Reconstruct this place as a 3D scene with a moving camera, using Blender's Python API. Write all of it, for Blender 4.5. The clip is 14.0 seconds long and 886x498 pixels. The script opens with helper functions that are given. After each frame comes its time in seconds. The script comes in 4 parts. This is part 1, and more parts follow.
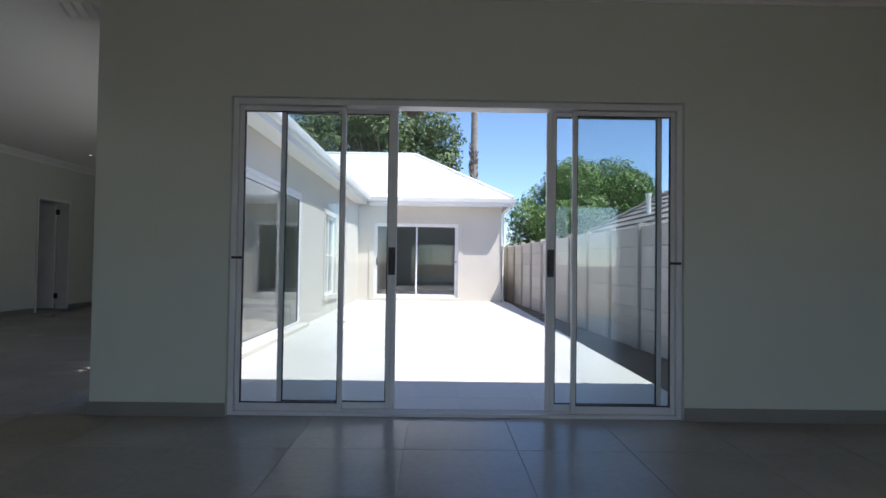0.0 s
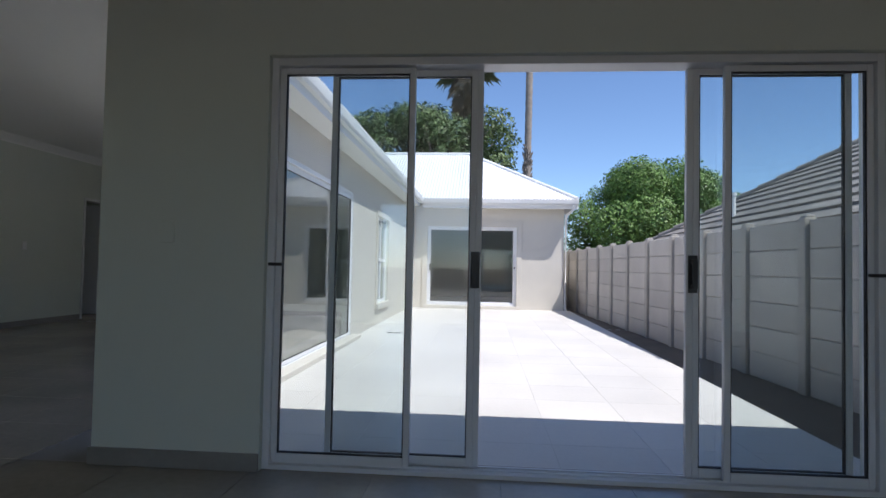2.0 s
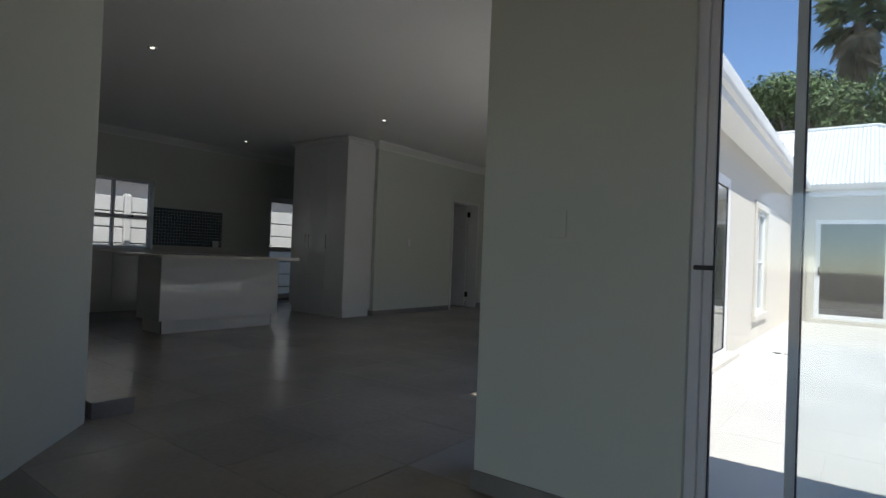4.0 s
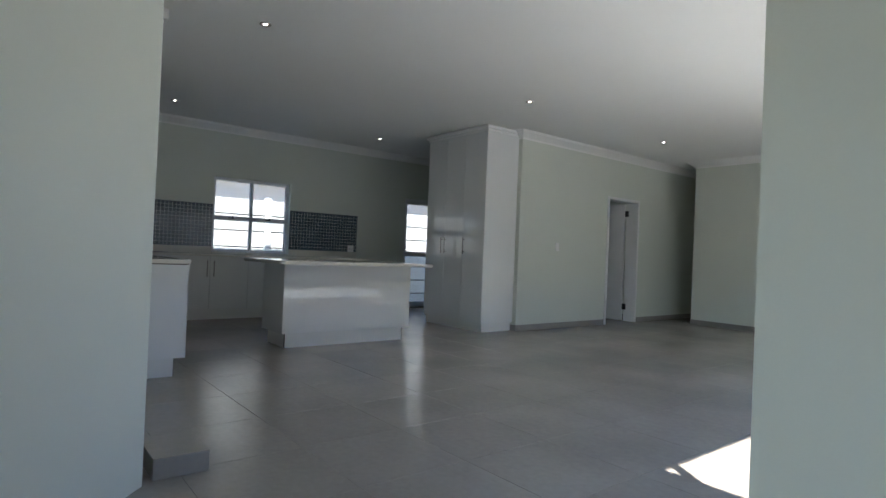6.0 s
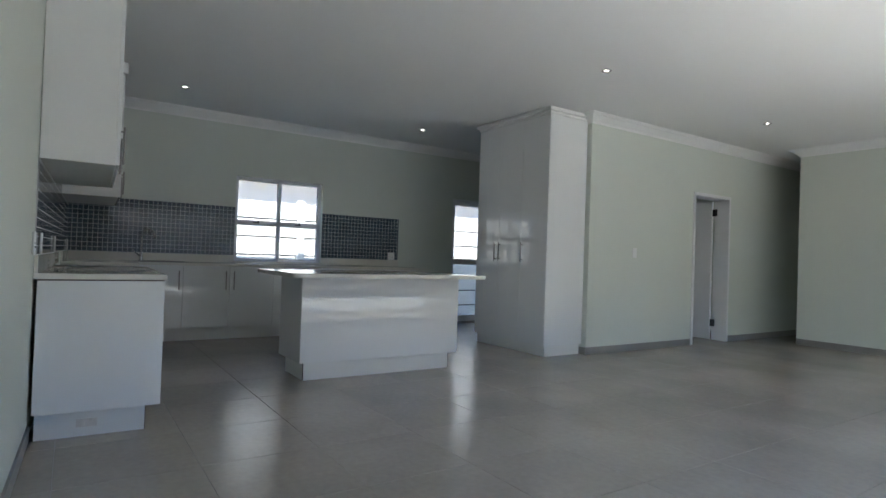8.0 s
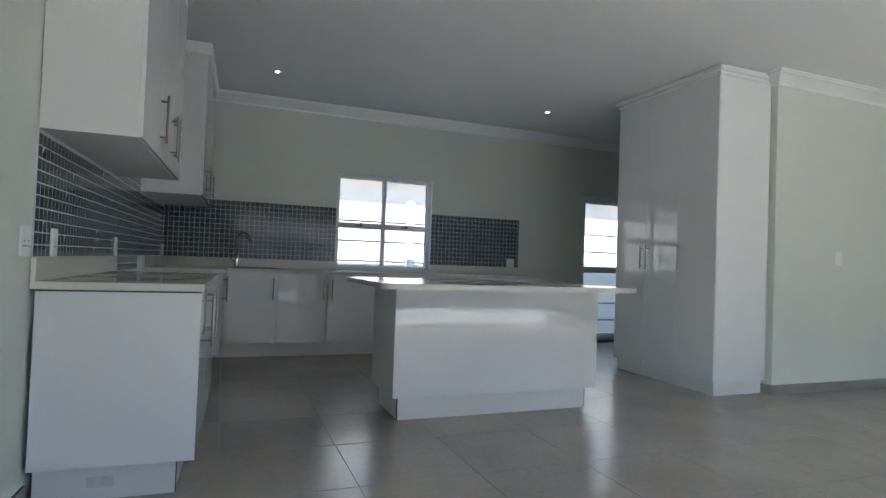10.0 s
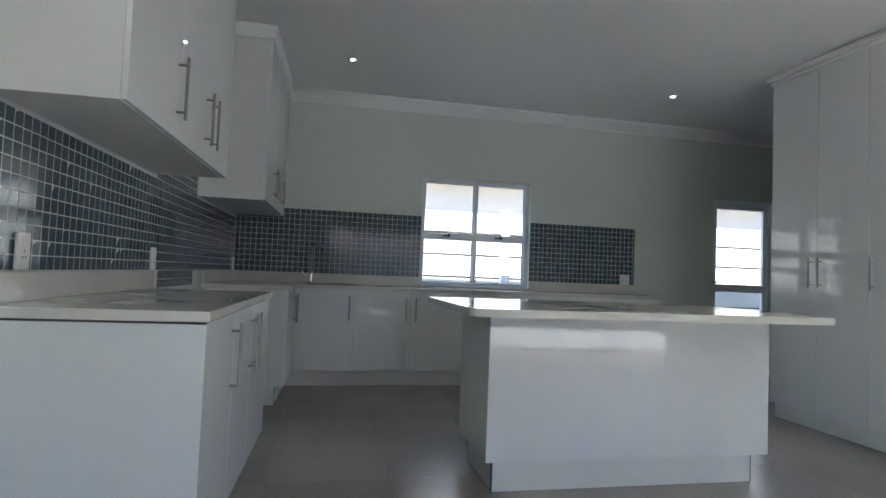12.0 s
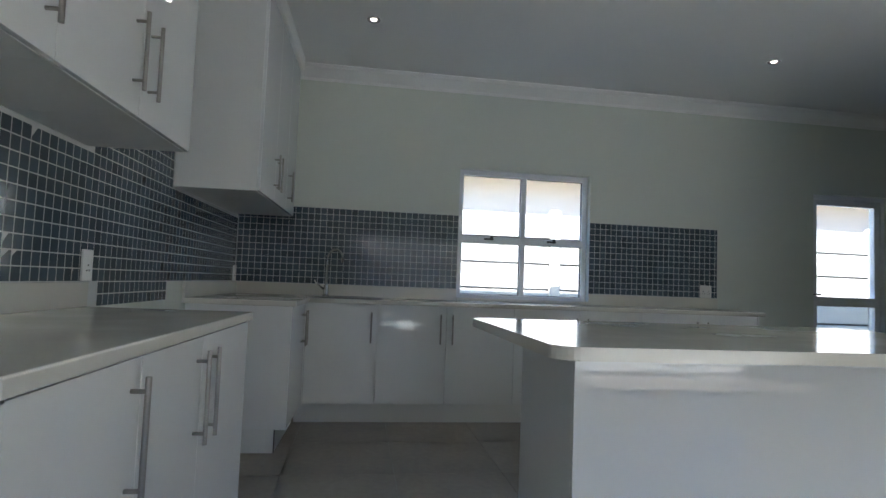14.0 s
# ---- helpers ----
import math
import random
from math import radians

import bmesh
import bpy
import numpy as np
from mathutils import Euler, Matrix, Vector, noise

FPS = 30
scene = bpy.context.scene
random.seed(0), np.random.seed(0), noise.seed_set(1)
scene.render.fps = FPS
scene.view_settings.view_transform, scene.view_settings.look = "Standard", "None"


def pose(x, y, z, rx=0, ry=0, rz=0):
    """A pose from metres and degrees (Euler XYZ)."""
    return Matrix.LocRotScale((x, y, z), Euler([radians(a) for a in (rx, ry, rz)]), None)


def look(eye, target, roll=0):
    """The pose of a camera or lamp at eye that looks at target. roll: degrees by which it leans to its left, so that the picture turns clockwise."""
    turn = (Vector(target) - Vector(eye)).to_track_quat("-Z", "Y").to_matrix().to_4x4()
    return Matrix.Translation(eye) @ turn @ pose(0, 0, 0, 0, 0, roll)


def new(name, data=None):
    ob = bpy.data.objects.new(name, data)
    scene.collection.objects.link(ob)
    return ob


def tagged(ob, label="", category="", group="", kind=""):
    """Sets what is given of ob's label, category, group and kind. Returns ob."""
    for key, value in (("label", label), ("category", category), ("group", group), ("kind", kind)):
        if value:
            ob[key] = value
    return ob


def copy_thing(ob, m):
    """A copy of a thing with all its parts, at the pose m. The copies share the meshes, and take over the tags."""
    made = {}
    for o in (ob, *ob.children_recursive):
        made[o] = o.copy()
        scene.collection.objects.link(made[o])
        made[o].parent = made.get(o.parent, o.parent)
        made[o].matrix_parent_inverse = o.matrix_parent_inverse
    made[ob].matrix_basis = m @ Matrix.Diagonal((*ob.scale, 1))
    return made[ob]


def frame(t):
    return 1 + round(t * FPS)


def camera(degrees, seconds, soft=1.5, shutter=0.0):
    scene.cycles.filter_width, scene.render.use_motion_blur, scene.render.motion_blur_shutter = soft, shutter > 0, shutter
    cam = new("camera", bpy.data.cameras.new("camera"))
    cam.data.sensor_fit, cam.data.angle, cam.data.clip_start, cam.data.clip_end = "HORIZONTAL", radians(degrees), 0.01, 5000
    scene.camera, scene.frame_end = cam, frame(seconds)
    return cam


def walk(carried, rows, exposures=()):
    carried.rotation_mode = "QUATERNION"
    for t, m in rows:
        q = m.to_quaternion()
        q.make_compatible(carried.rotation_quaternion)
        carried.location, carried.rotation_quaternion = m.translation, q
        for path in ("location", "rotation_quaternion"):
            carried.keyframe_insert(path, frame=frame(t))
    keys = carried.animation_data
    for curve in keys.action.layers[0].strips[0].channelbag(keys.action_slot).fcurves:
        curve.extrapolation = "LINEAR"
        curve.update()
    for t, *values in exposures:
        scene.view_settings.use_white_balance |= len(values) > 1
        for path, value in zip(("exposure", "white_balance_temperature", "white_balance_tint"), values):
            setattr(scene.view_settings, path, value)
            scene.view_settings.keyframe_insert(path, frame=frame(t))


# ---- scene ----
cam = camera(76.5, 14.0)
PATH = [
    (0, (0.102, 0.205, 0.984), (0.122, 2.204, 1.033), 0.8),
    (0.5, (0.085, 0.429, 0.999), (0.107, 2.428, 1.05), 0.8),
    (1, (0.032, 0.666, 1.013), (0.054, 2.665, 1.07), 0.9),
    (1.5, (-0.058, 0.895, 1.009), (-0.067, 2.894, 1.074), 1.0),
    (2, (-0.149, 1.106, 1.003), (-0.297, 3.1, 1.066), 1.1),
    (2.5, (-0.23, 1.291, 1.007), (-0.685, 3.237, 1.062), 1.3),
    (3, (-0.371, 1.384, 0.993), (-1.127, 3.236, 1.037), 1.6),
    (3.5, (-0.543, 1.54, 1.016), (-1.557, 3.264, 1.044), 2.1),
    (4, (-0.722, 1.718, 1.006), (-1.932, 3.31, 1.03), 2.25),
    (6.5, (-1.79, 2.697, 1.045), (-3.384, 3.905, 1.065), 2.35),
    (7, (-2.036, 2.872, 1.059), (-3.651, 4.051, 1.084), 2.3),
    (9.3, (-3.182, 3.624, 1.035), (-4.97, 4.519, 1.075), 2.0),
    (9.5, (-3.284, 3.673, 1.027), (-5.095, 4.519, 1.069), 2.1),
    (10, (-3.527, 3.77, 1.037), (-5.39, 4.496, 1.083), 2.1),
    (10.5, (-3.757, 3.871, 1.041), (-5.66, 4.485, 1.088), 2.2),
    (11, (-3.944, 3.985, 1.044), (-5.879, 4.487, 1.098), 2.1),
    (11.5, (-4.177, 3.998, 1.049), (-6.126, 4.442, 1.121), 2.2),
    (12, (-4.398, 4.021, 1.041), (-6.354, 4.431, 1.129), 2.3),
    (12.5, (-4.654, 4.076, 1.048), (-6.615, 4.458, 1.143), 2.2),
    (13, (-4.887, 4.11, 1.015), (-6.855, 4.447, 1.13), 2.2),
    (13.5, (-5.134, 4.114, 1.02), (-7.105, 4.424, 1.146), 2.2),
    (14, (-5.349, 4.149, 1.046), (-7.324, 4.441, 1.165), 2.2),
]
EXPOSURES = [(0, 1.0, 6300, 14), (1.0, 0.85, 6300, 14), (2.0, 0.65, 6250, 14), (3.0, 0.65, 6350, 13.5), (4.2, 1.15, 6600, 13.5), (5.2, 2.15, 6500, 12), (6.3, 2.8, 6250, 12), (7.2, 2.98, 6250, 12), (9.3, 3.3, 6300, 12), (14, 3.45, 6300, 12)]
walk(cam, [(t, look(eye, target, roll)) for t, eye, target, roll in PATH], EXPOSURES)

# ---- world and sun: clear summer day, sun high over the right shoulder ----
SUN_TO = Vector((0.5, -0.33, 1.0)).normalized()
world = bpy.data.worlds.new("sky")
scene.world = world
world.use_nodes = True
wn = world.node_tree.nodes
sky = wn.new("ShaderNodeTexSky")
sky.sky_type, sky.sun_disc = "NISHITA", False
sky.sun_elevation = math.asin(SUN_TO.z)
sky.sun_rotation = math.atan2(SUN_TO.x, SUN_TO.y)
sky.altitude = 1400
sky.air_density, sky.dust_density, sky.ozone_density = 1.0, 0.0, 5.0
wn["Background"].inputs["Strength"].default_value = 0.11
world.node_tree.links.new(sky.outputs[0], wn["Background"].inputs["Color"])
sun_data = bpy.data.lights.new("sun", "SUN")
sun_data.energy, sun_data.angle, sun_data.color = 3.6, radians(0.5), (1.0, 0.96, 0.9)
sun = new("sun", sun_data)
sun.matrix_world = look(SUN_TO * 40, (0, 0, 0))


# ---- materials ----
def mat(name, color, rough=0.6, metal=0.0, vary=0.08, scale=3.0, grain=60.0, bump=0.1, rvary=0.08, island=0.0, spec=0.5, coat=0.0, per_object=0.0):
    m = bpy.data.materials.new(name)
    m.use_nodes = True
    n, l = m.node_tree.nodes, m.node_tree.links
    b = n["Principled BSDF"]
    tc = n.new("ShaderNodeTexCoord")
    geo = n.new("ShaderNodeNewGeometry")
    big, fine = n.new("ShaderNodeTexNoise"), n.new("ShaderNodeTexNoise")
    big.inputs["Scale"].default_value, big.inputs["Detail"].default_value = scale, 5
    fine.inputs["Scale"].default_value, fine.inputs["Detail"].default_value = grain, 3
    for t in (big, fine):
        l.new(geo.outputs["Position"], t.inputs["Vector"])
    mixf = n.new("ShaderNodeMath")
    mixf.operation = "MULTIPLY_ADD"
    l.new(fine.outputs["Fac"], mixf.inputs[0])
    mixf.inputs[1].default_value = 0.35
    l.new(big.outputs["Fac"], mixf.inputs[2])
    ramp = n.new("ShaderNodeMapRange")
    ramp.inputs["From Min"].default_value, ramp.inputs["From Max"].default_value = 0.35, 1.0
    ramp.inputs["To Min"].default_value, ramp.inputs["To Max"].default_value = 1 - vary, 1 + vary
    l.new(mixf.outputs[0], ramp.inputs["Value"])
    val = ramp.outputs[0]
    if island or per_object:
        src = geo.outputs["Random Per Island"]
        if per_object:
            src = n.new("ShaderNodeObjectInfo").outputs["Random"]
        r2 = n.new("ShaderNodeMapRange")
        k = island or per_object
        r2.inputs["To Min"].default_value, r2.inputs["To Max"].default_value = 1 - k, 1 + k
        l.new(src, r2.inputs["Value"])
        mul = n.new("ShaderNodeMath")
        mul.operation = "MULTIPLY"
        l.new(val, mul.inputs[0])
        l.new(r2.outputs[0], mul.inputs[1])
        val = mul.outputs[0]
    sc = n.new("ShaderNodeVectorMath")
    sc.operation = "SCALE"
    sc.inputs[0].default_value = color
    l.new(val, sc.inputs["Scale"])
    l.new(sc.outputs[0], b.inputs["Base Color"])
    rr = n.new("ShaderNodeMapRange")
    rr.inputs["From Min"].default_value, rr.inputs["From Max"].default_value = 0.3, 0.7
    rr.inputs["To Min"].default_value, rr.inputs["To Max"].default_value = max(0.02, rough - rvary), rough + rvary
    l.new(big.outputs["Fac"], rr.inputs["Value"])
    l.new(rr.outputs[0], b.inputs["Roughness"])
    b.inputs["Metallic"].default_value = metal
    b.inputs["Specular IOR Level"].default_value = spec
    b.inputs["Coat Weight"].default_value = coat
    if bump:
        bp = n.new("ShaderNodeBump")
        bp.inputs["Strength"].default_value, bp.inputs["Distance"].default_value = bump, 0.004
        l.new(fine.outputs["Fac"], bp.inputs["Height"])
        l.new(bp.outputs[0], b.inputs["Normal"])
    return m


def glass_mat(name, tint=(0.93, 0.96, 0.96), rough=0.0):
    """Clear thin pane: mostly see-through with a mirror reflection on top."""
    m = bpy.data.materials.new(name)
    m.use_nodes = True
    n, l = m.node_tree.nodes, m.node_tree.links
    n.remove(n["Principled BSDF"])
    tr, gl, mx, fr = n.new("ShaderNodeBsdfTransparent"), n.new("ShaderNodeBsdfGlossy"), n.new("ShaderNodeMixShader"), n.new("ShaderNodeLayerWeight")
    tr.inputs["Color"].default_value = (*tint, 1)
    gl.inputs["Roughness"].default_value = rough
    fr.inputs["Blend"].default_value = 0.5
    pw, ad = n.new("ShaderNodeMath"), n.new("ShaderNodeMath")
    pw.operation, ad.operation = "POWER", "MULTIPLY_ADD"
    pw.inputs[1].default_value, ad.inputs[1].default_value, ad.inputs[2].default_value = 5.0, 0.88, 0.065
    l.new(fr.outputs["Facing"], pw.inputs[0])
    l.new(pw.outputs[0], ad.inputs[0])
    l.new(ad.outputs[0], mx.inputs[0])
    l.new(tr.outputs[0], mx.inputs[1])
    l.new(gl.outputs[0], mx.inputs[2])
    l.new(mx.outputs[0], n["Material Output"].inputs["Surface"])
    return m


def glow_mat(name, color, strength):
    m = bpy.data.materials.new(name)
    m.use_nodes = True
    b = m.node_tree.nodes["Principled BSDF"]
    b.inputs["Emission Color"].default_value = (*color, 1)
    b.inputs["Emission Strength"].default_value = strength
    return m


WALL = mat("wall_paint", (0.64, 0.67, 0.60), 0.75, vary=0.03, scale=1.2, grain=180, bump=0.12)
CEIL = mat("ceiling_paint", (0.80, 0.80, 0.78), 0.85, vary=0.02, scale=0.8, grain=150, bump=0.05)
CORN = mat("cornice_paint", (0.82, 0.82, 0.80), 0.6, vary=0.02)
TILE = mat("floor_tile", (0.335, 0.30, 0.255), 0.235, vary=0.21, scale=1.1, grain=26, bump=0.02, rvary=0.03, per_object=0.04)
TILEJ = mat("floor_tile_far", (0.335, 0.30, 0.255), 0.235, vary=0.21, scale=1.1, grain=26, bump=0.02, rvary=0.03, island=0.05)
GROUT = mat("floor_grout", (0.27, 0.255, 0.23), 0.7)
SKIRT = mat("skirting_tile", (0.27, 0.255, 0.235), 0.4, vary=0.14, scale=3, grain=30, bump=0.03)
ALU = mat("white_aluminium", (0.74, 0.75, 0.77), 0.38, vary=0.03, bump=0.02, grain=200)
RUBBER = mat("black_gasket", (0.02, 0.02, 0.022), 0.6)
BLACK = mat("black_plastic", (0.018, 0.018, 0.02), 0.4)
GLASS = glass_mat("clear_glass", rough=0.035)
CAB = mat("gloss_white_board", (0.77, 0.775, 0.76), 0.012, vary=0.015, scale=2, bump=0.0, rvary=0.003, spec=0.5)
CARC = mat("white_melamine", (0.72, 0.72, 0.69), 0.36, vary=0.02, rvary=0.05)
# raw board edges, and the painted shade in the worktop gap
EDGE_GAP = mat("dark_board_edge_and_gap_shade", (0.06, 0.045, 0.035), 0.6)
STONE = mat("cream_quartz", (0.69, 0.67, 0.60), 0.12, vary=0.05, scale=4, grain=260, bump=0.0, rvary=0.03)
STEEL = mat("brushed_steel", (0.30, 0.285, 0.265), 0.36, rvary=0.05, metal=1.0, vary=0.05, grain=300, bump=0.03)
CHROME = mat("chrome", (0.7, 0.7, 0.7), 0.08, metal=1.0, vary=0.02, bump=0.0, rvary=0.02)
MOSAIC = mat("slate_blue_mosaic", (0.062, 0.088, 0.108), 0.07, vary=0.25, scale=6, grain=90, bump=0.05, rvary=0.05, per_object=0.25)
MOSAICJ = mat("slate_blue_mosaic_far", (0.062, 0.088, 0.108), 0.07, vary=0.25, scale=6, grain=90, bump=0.05, rvary=0.05, island=0.25)
MGROUT = mat("mosaic_grout", (0.62, 0.63, 0.62), 0.8)
PLASTIC = mat("white_plastic", (0.78, 0.78, 0.76), 0.38, vary=0.01, rvary=0.05)
DOORP = mat("door_paint", (0.74, 0.74, 0.73), 0.4, vary=0.03)
RENDER = mat("beige_render", (0.60, 0.57, 0.51), 0.85, vary=0.06, scale=1.5, grain=120, bump=0.25)
FASCIA = mat("white_fascia", (0.80, 0.80, 0.78), 0.45, vary=0.03)
ROOFW = mat("white_roof_sheet", (0.80, 0.80, 0.79), 0.4, vary=0.04)
PGROUT = mat("paving_grout", (0.62, 0.60, 0.565), 0.8)
PAVE = mat("pale_paving", (0.62, 0.60, 0.565), 0.6, vary=0.10, scale=1.1, grain=40, bump=0.08, per_object=0.035)
SOIL = mat("dry_soil", (0.16, 0.125, 0.09), 0.95, vary=0.35, scale=2.5, grain=40, bump=0.9)
CONC = mat("precast_concrete", (0.50, 0.47, 0.43), 0.9, vary=0.16, scale=1.4, grain=70, bump=0.35, per_object=0.07)
CONCP = mat("precast_post", (0.42, 0.39, 0.35), 0.9, vary=0.16, scale=2, grain=70, bump=0.35, per_object=0.06)
WCONC = mat("white_painted_precast", (0.56, 0.555, 0.545), 0.8, vary=0.05, bump=0.2, per_object=0.03)
RTILE = mat("grey_roof_tile", (0.27, 0.25, 0.225), 0.85, vary=0.2, scale=3, grain=40, bump=0.3, island=0.1)
BARK = mat("grey_bark", (0.15, 0.115, 0.09), 0.9, vary=0.3, scale=6, grain=40, bump=0.8)
LEAF = mat("bright_leaf", (0.12, 0.215, 0.045), 0.5, vary=0.35, scale=0.9, grain=12, bump=0, island=0.35)
LEAFD = mat("dark_leaf", (0.10, 0.15, 0.05), 0.5, vary=0.4, scale=0.8, grain=12, bump=0, island=0.35)
FROND = mat("palm_leaf", (0.15, 0.18, 0.09), 0.5, vary=0.3, scale=2, grain=12, bump=0, island=0.3)
PALMB = mat("palm_bark", (0.27, 0.235, 0.20), 0.9, vary=0.3, scale=5, grain=40, bump=0.8)
DRYF = mat("dry_palm_leaf", (0.33, 0.26, 0.17), 0.8, vary=0.3, scale=2, grain=12, bump=0, island=0.3)
DIRTM = mat("rust_smudge", (0.66, 0.62, 0.58), 0.6, vary=0.3, scale=12, grain=60)
# darkened grey: the rear room's dimness is put into its wall colour
DARKIN = mat("dimmed_room_paint", (0.30, 0.31, 0.29), 0.8)
CREAM = mat("cream_plaster", (0.74, 0.66, 0.55), 0.85, vary=0.06, scale=1.5, grain=120, bump=0.25)
# near-black: joint dirt plus the groove shade, both put into the colour
JOINT = mat("dirty_shaded_joint", (0.05, 0.048, 0.045), 0.9, vary=0.3, scale=4)
LAMPG = glow_mat("lamp_glow", (1.0, 0.95, 0.86), 2.5)


# ---- mesh helpers ----
def obj(name, bm, material, parent=None, label=""):
    me = bpy.data.meshes.new(name)
    bm.to_mesh(me)
    bm.free()
    me.materials.append(material)
    ob = new(name, me)
    if parent:
        ob.parent = parent
    if label:
        ob["label"] = label
    return ob


def part(name, bm, material, parent, label=""):
    return obj(name, bm, material, parent, label)


def empty(name, label, category, group="", kind="", at=(0, 0, 0)):
    e = new(name)
    e.empty_display_size = 0.1
    e.location = at
    return tagged(e, label, category, group, kind)


def box(bm, x0, x1, y0, y1, z0, z1, bev=0.0):
    r = bmesh.ops.create_cube(bm, size=1.0, matrix=Matrix.Translation(((x0 + x1) / 2, (y0 + y1) / 2, (z0 + z1) / 2)) @ Matrix.Diagonal((abs(x1 - x0), abs(y1 - y0), abs(z1 - z0), 1)))
    if bev:
        es = {e for v in r["verts"] for e in v.link_edges}
        bmesh.ops.bevel(bm, geom=list(es), offset=bev, segments=2, affect="EDGES", profile=0.5)
    return bm


def bx(x0, x1, y0, y1, z0, z1, bev=0.0):
    return box(bmesh.new(), x0, x1, y0, y1, z0, z1, bev)


def cyl(bm, a, b, r0, r1=None, seg=14, caps=True):
    a, b = Vector(a), Vector(b)
    d = b - a
    m = Matrix.Translation((a + b) / 2) @ d.to_track_quat("Z", "Y").to_matrix().to_4x4()
    bmesh.ops.create_cone(bm, cap_ends=caps, segments=seg, radius1=r0, radius2=r0 if r1 is None else r1, depth=d.length, matrix=m)
    return bm


def tube(bm, pts, r, seg=12):
    """A round bar bent through the points."""
    rings = []
    pts = [Vector(p) for p in pts]
    for i, p in enumerate(pts):
        d = (pts[min(i + 1, len(pts) - 1)] - pts[max(i - 1, 0)]).normalized()
        q = d.to_track_quat("Z", "Y").to_matrix()
        rr = r[i] if isinstance(r, (list, tuple)) else r
        rings.append([bm.verts.new(p + q @ Vector((rr * math.cos(a), rr * math.sin(a), 0))) for a in (2 * math.pi * k / seg for k in range(seg))])
    for u, v in zip(rings, rings[1:]):
        for k in range(seg):
            f = bm.faces.new((u[k], u[(k + 1) % seg], v[(k + 1) % seg], v[k]))
            f.smooth = True
    bm.faces.new(list(reversed(rings[0])))
    bm.faces.new(rings[-1])
    return bm


def frame_bars(bm, axis, at, depth, a0, a1, z0, z1, w, bev=0.004, bottom=None):
    """Four bars round a rectangle in the plane axis = at; a is the other level axis."""
    b = w if bottom is None else bottom
    for p, q, r, s in ((a0, a0 + w, z0, z1), (a1 - w, a1, z0, z1), (a0 + w, a1 - w, z1 - w, z1), (a0 + w, a1 - w, z0, z0 + b)):
        if axis == "y":
            box(bm, p, q, at - depth / 2, at + depth / 2, r, s, bev)
        else:
            box(bm, at - depth / 2, at + depth / 2, p, q, r, s, bev)
    return bm


def slab(axis, at, th, a0, a1, z0, z1, bev=0.0):
    return bx(a0, a1, at - th / 2, at + th / 2, z0, z1, bev) if axis == "y" else bx(at - th / 2, at + th / 2, a0, a1, z0, z1, bev)


def shared(name, mesh, parent, at):
    o = new(name, mesh)
    o.parent = parent
    o.location = at
    return o


def mesh_of(name, bm, material):
    me = bpy.data.meshes.new(name)
    bm.to_mesh(me)
    bm.free()
    me.materials.append(material)
    return me


def wall(name, axis, c0, c1, a0, a1, z0, z1, holes, material, label):
    """A straight wall with holes (a0, a1, z0, z1) through it."""
    bm = bmesh.new()
    cuts = sorted({a0, a1, *[h[0] for h in holes], *[h[1] for h in holes]})
    for p, q in zip(cuts, cuts[1:]):
        hs = sorted([h for h in holes if h[0] <= p and h[1] >= q], key=lambda h: h[2])
        z = z0
        spans = []
        for h in hs:
            if h[2] > z:
                spans.append((z, h[2]))
            z = h[3]
        if z < z1:
            spans.append((z, z1))
        for s, t in spans:
            box(bm, *((p, q, c0, c1) if axis == "y" else (c0, c1, p, q)), s, t)
    bmesh.ops.remove_doubles(bm, verts=bm.verts, dist=1e-5)
    return tagged(obj(name, bm, material), label, "wall", kind="structure")

# ---- setting: house shell ----
H = 2.78
DX0, DX1, DZ = -1.22, 1.68, 2.03
wall("wall_patio", "y", 3.775, 4.0, -2.07, 4.6, -0.06, H, [(DX0, DX1, -0.06, DZ)], WALL, "off-white plastered wall round the patio sliding door")
wall("wall_east", "x", -2.2, -2.07, 4.0, 15.6, -0.06, H, [(4.0, 9.15, -0.06, 2.05), (11.0, 12.1, 0.32, 1.89)], WALL, "off-white plastered outer wall with sliding doors")
wall("wall_front_room_side", "x", 4.6, 4.8, -3.2, 4.0, -0.06, H, [(-2.2, 1.6, 0.4, 2.1)], WALL, "plain off-white plastered wall")
wall("wall_front_room_back", "y", -3.4, -3.2, -3.2, 4.8, -0.06, H, [(-2.0, 3.6, 0.02, 2.1)], WALL, "plain off-white plastered wall")
wall("wall_front_room_left", "x", -3.2, -3.0, -3.2, 1.97, -0.06, H, [], WALL, "plain off-white plastered wall")
bm = bmesh.new()
ring = [(-4.17, 3.03), (-3.0, 1.97), (-3.2, 1.97), (-4.3, 2.86), (-4.3, 3.03)]
lo, hi = [bm.verts.new((x, y, -0.06)) for x, y in ring], [bm.verts.new((x, y, H)) for x, y in ring]
bm.faces.new(list(reversed(lo))), bm.faces.new(hi)
for i in range(5):
    bm.faces.new((lo[i], lo[(i + 1) % 5], hi[(i + 1) % 5], hi[i]))
bmesh.ops.recalc_face_normals(bm, faces=bm.faces)
tagged(obj("wall_diagonal", bm, WALL), "off-white plastered wall set at an angle", "wall", kind="structure")
side_wall = wall("wall_kitchen_side", "y", 2.8, 3.06, -10.3, -4.22, -0.06, H, [], WALL, "off-white plastered kitchen wall")
KW = (4.965, 6.135, 0.91, 2.03)
KD = (8.345, 9.165, -0.06, 2.02)
wall("wall_kitchen_back", "x", -10.25, -10.03, 3.06, 12.2, -0.06, H, [KW, KD], WALL, "off-white plastered wall with window and glazed door")
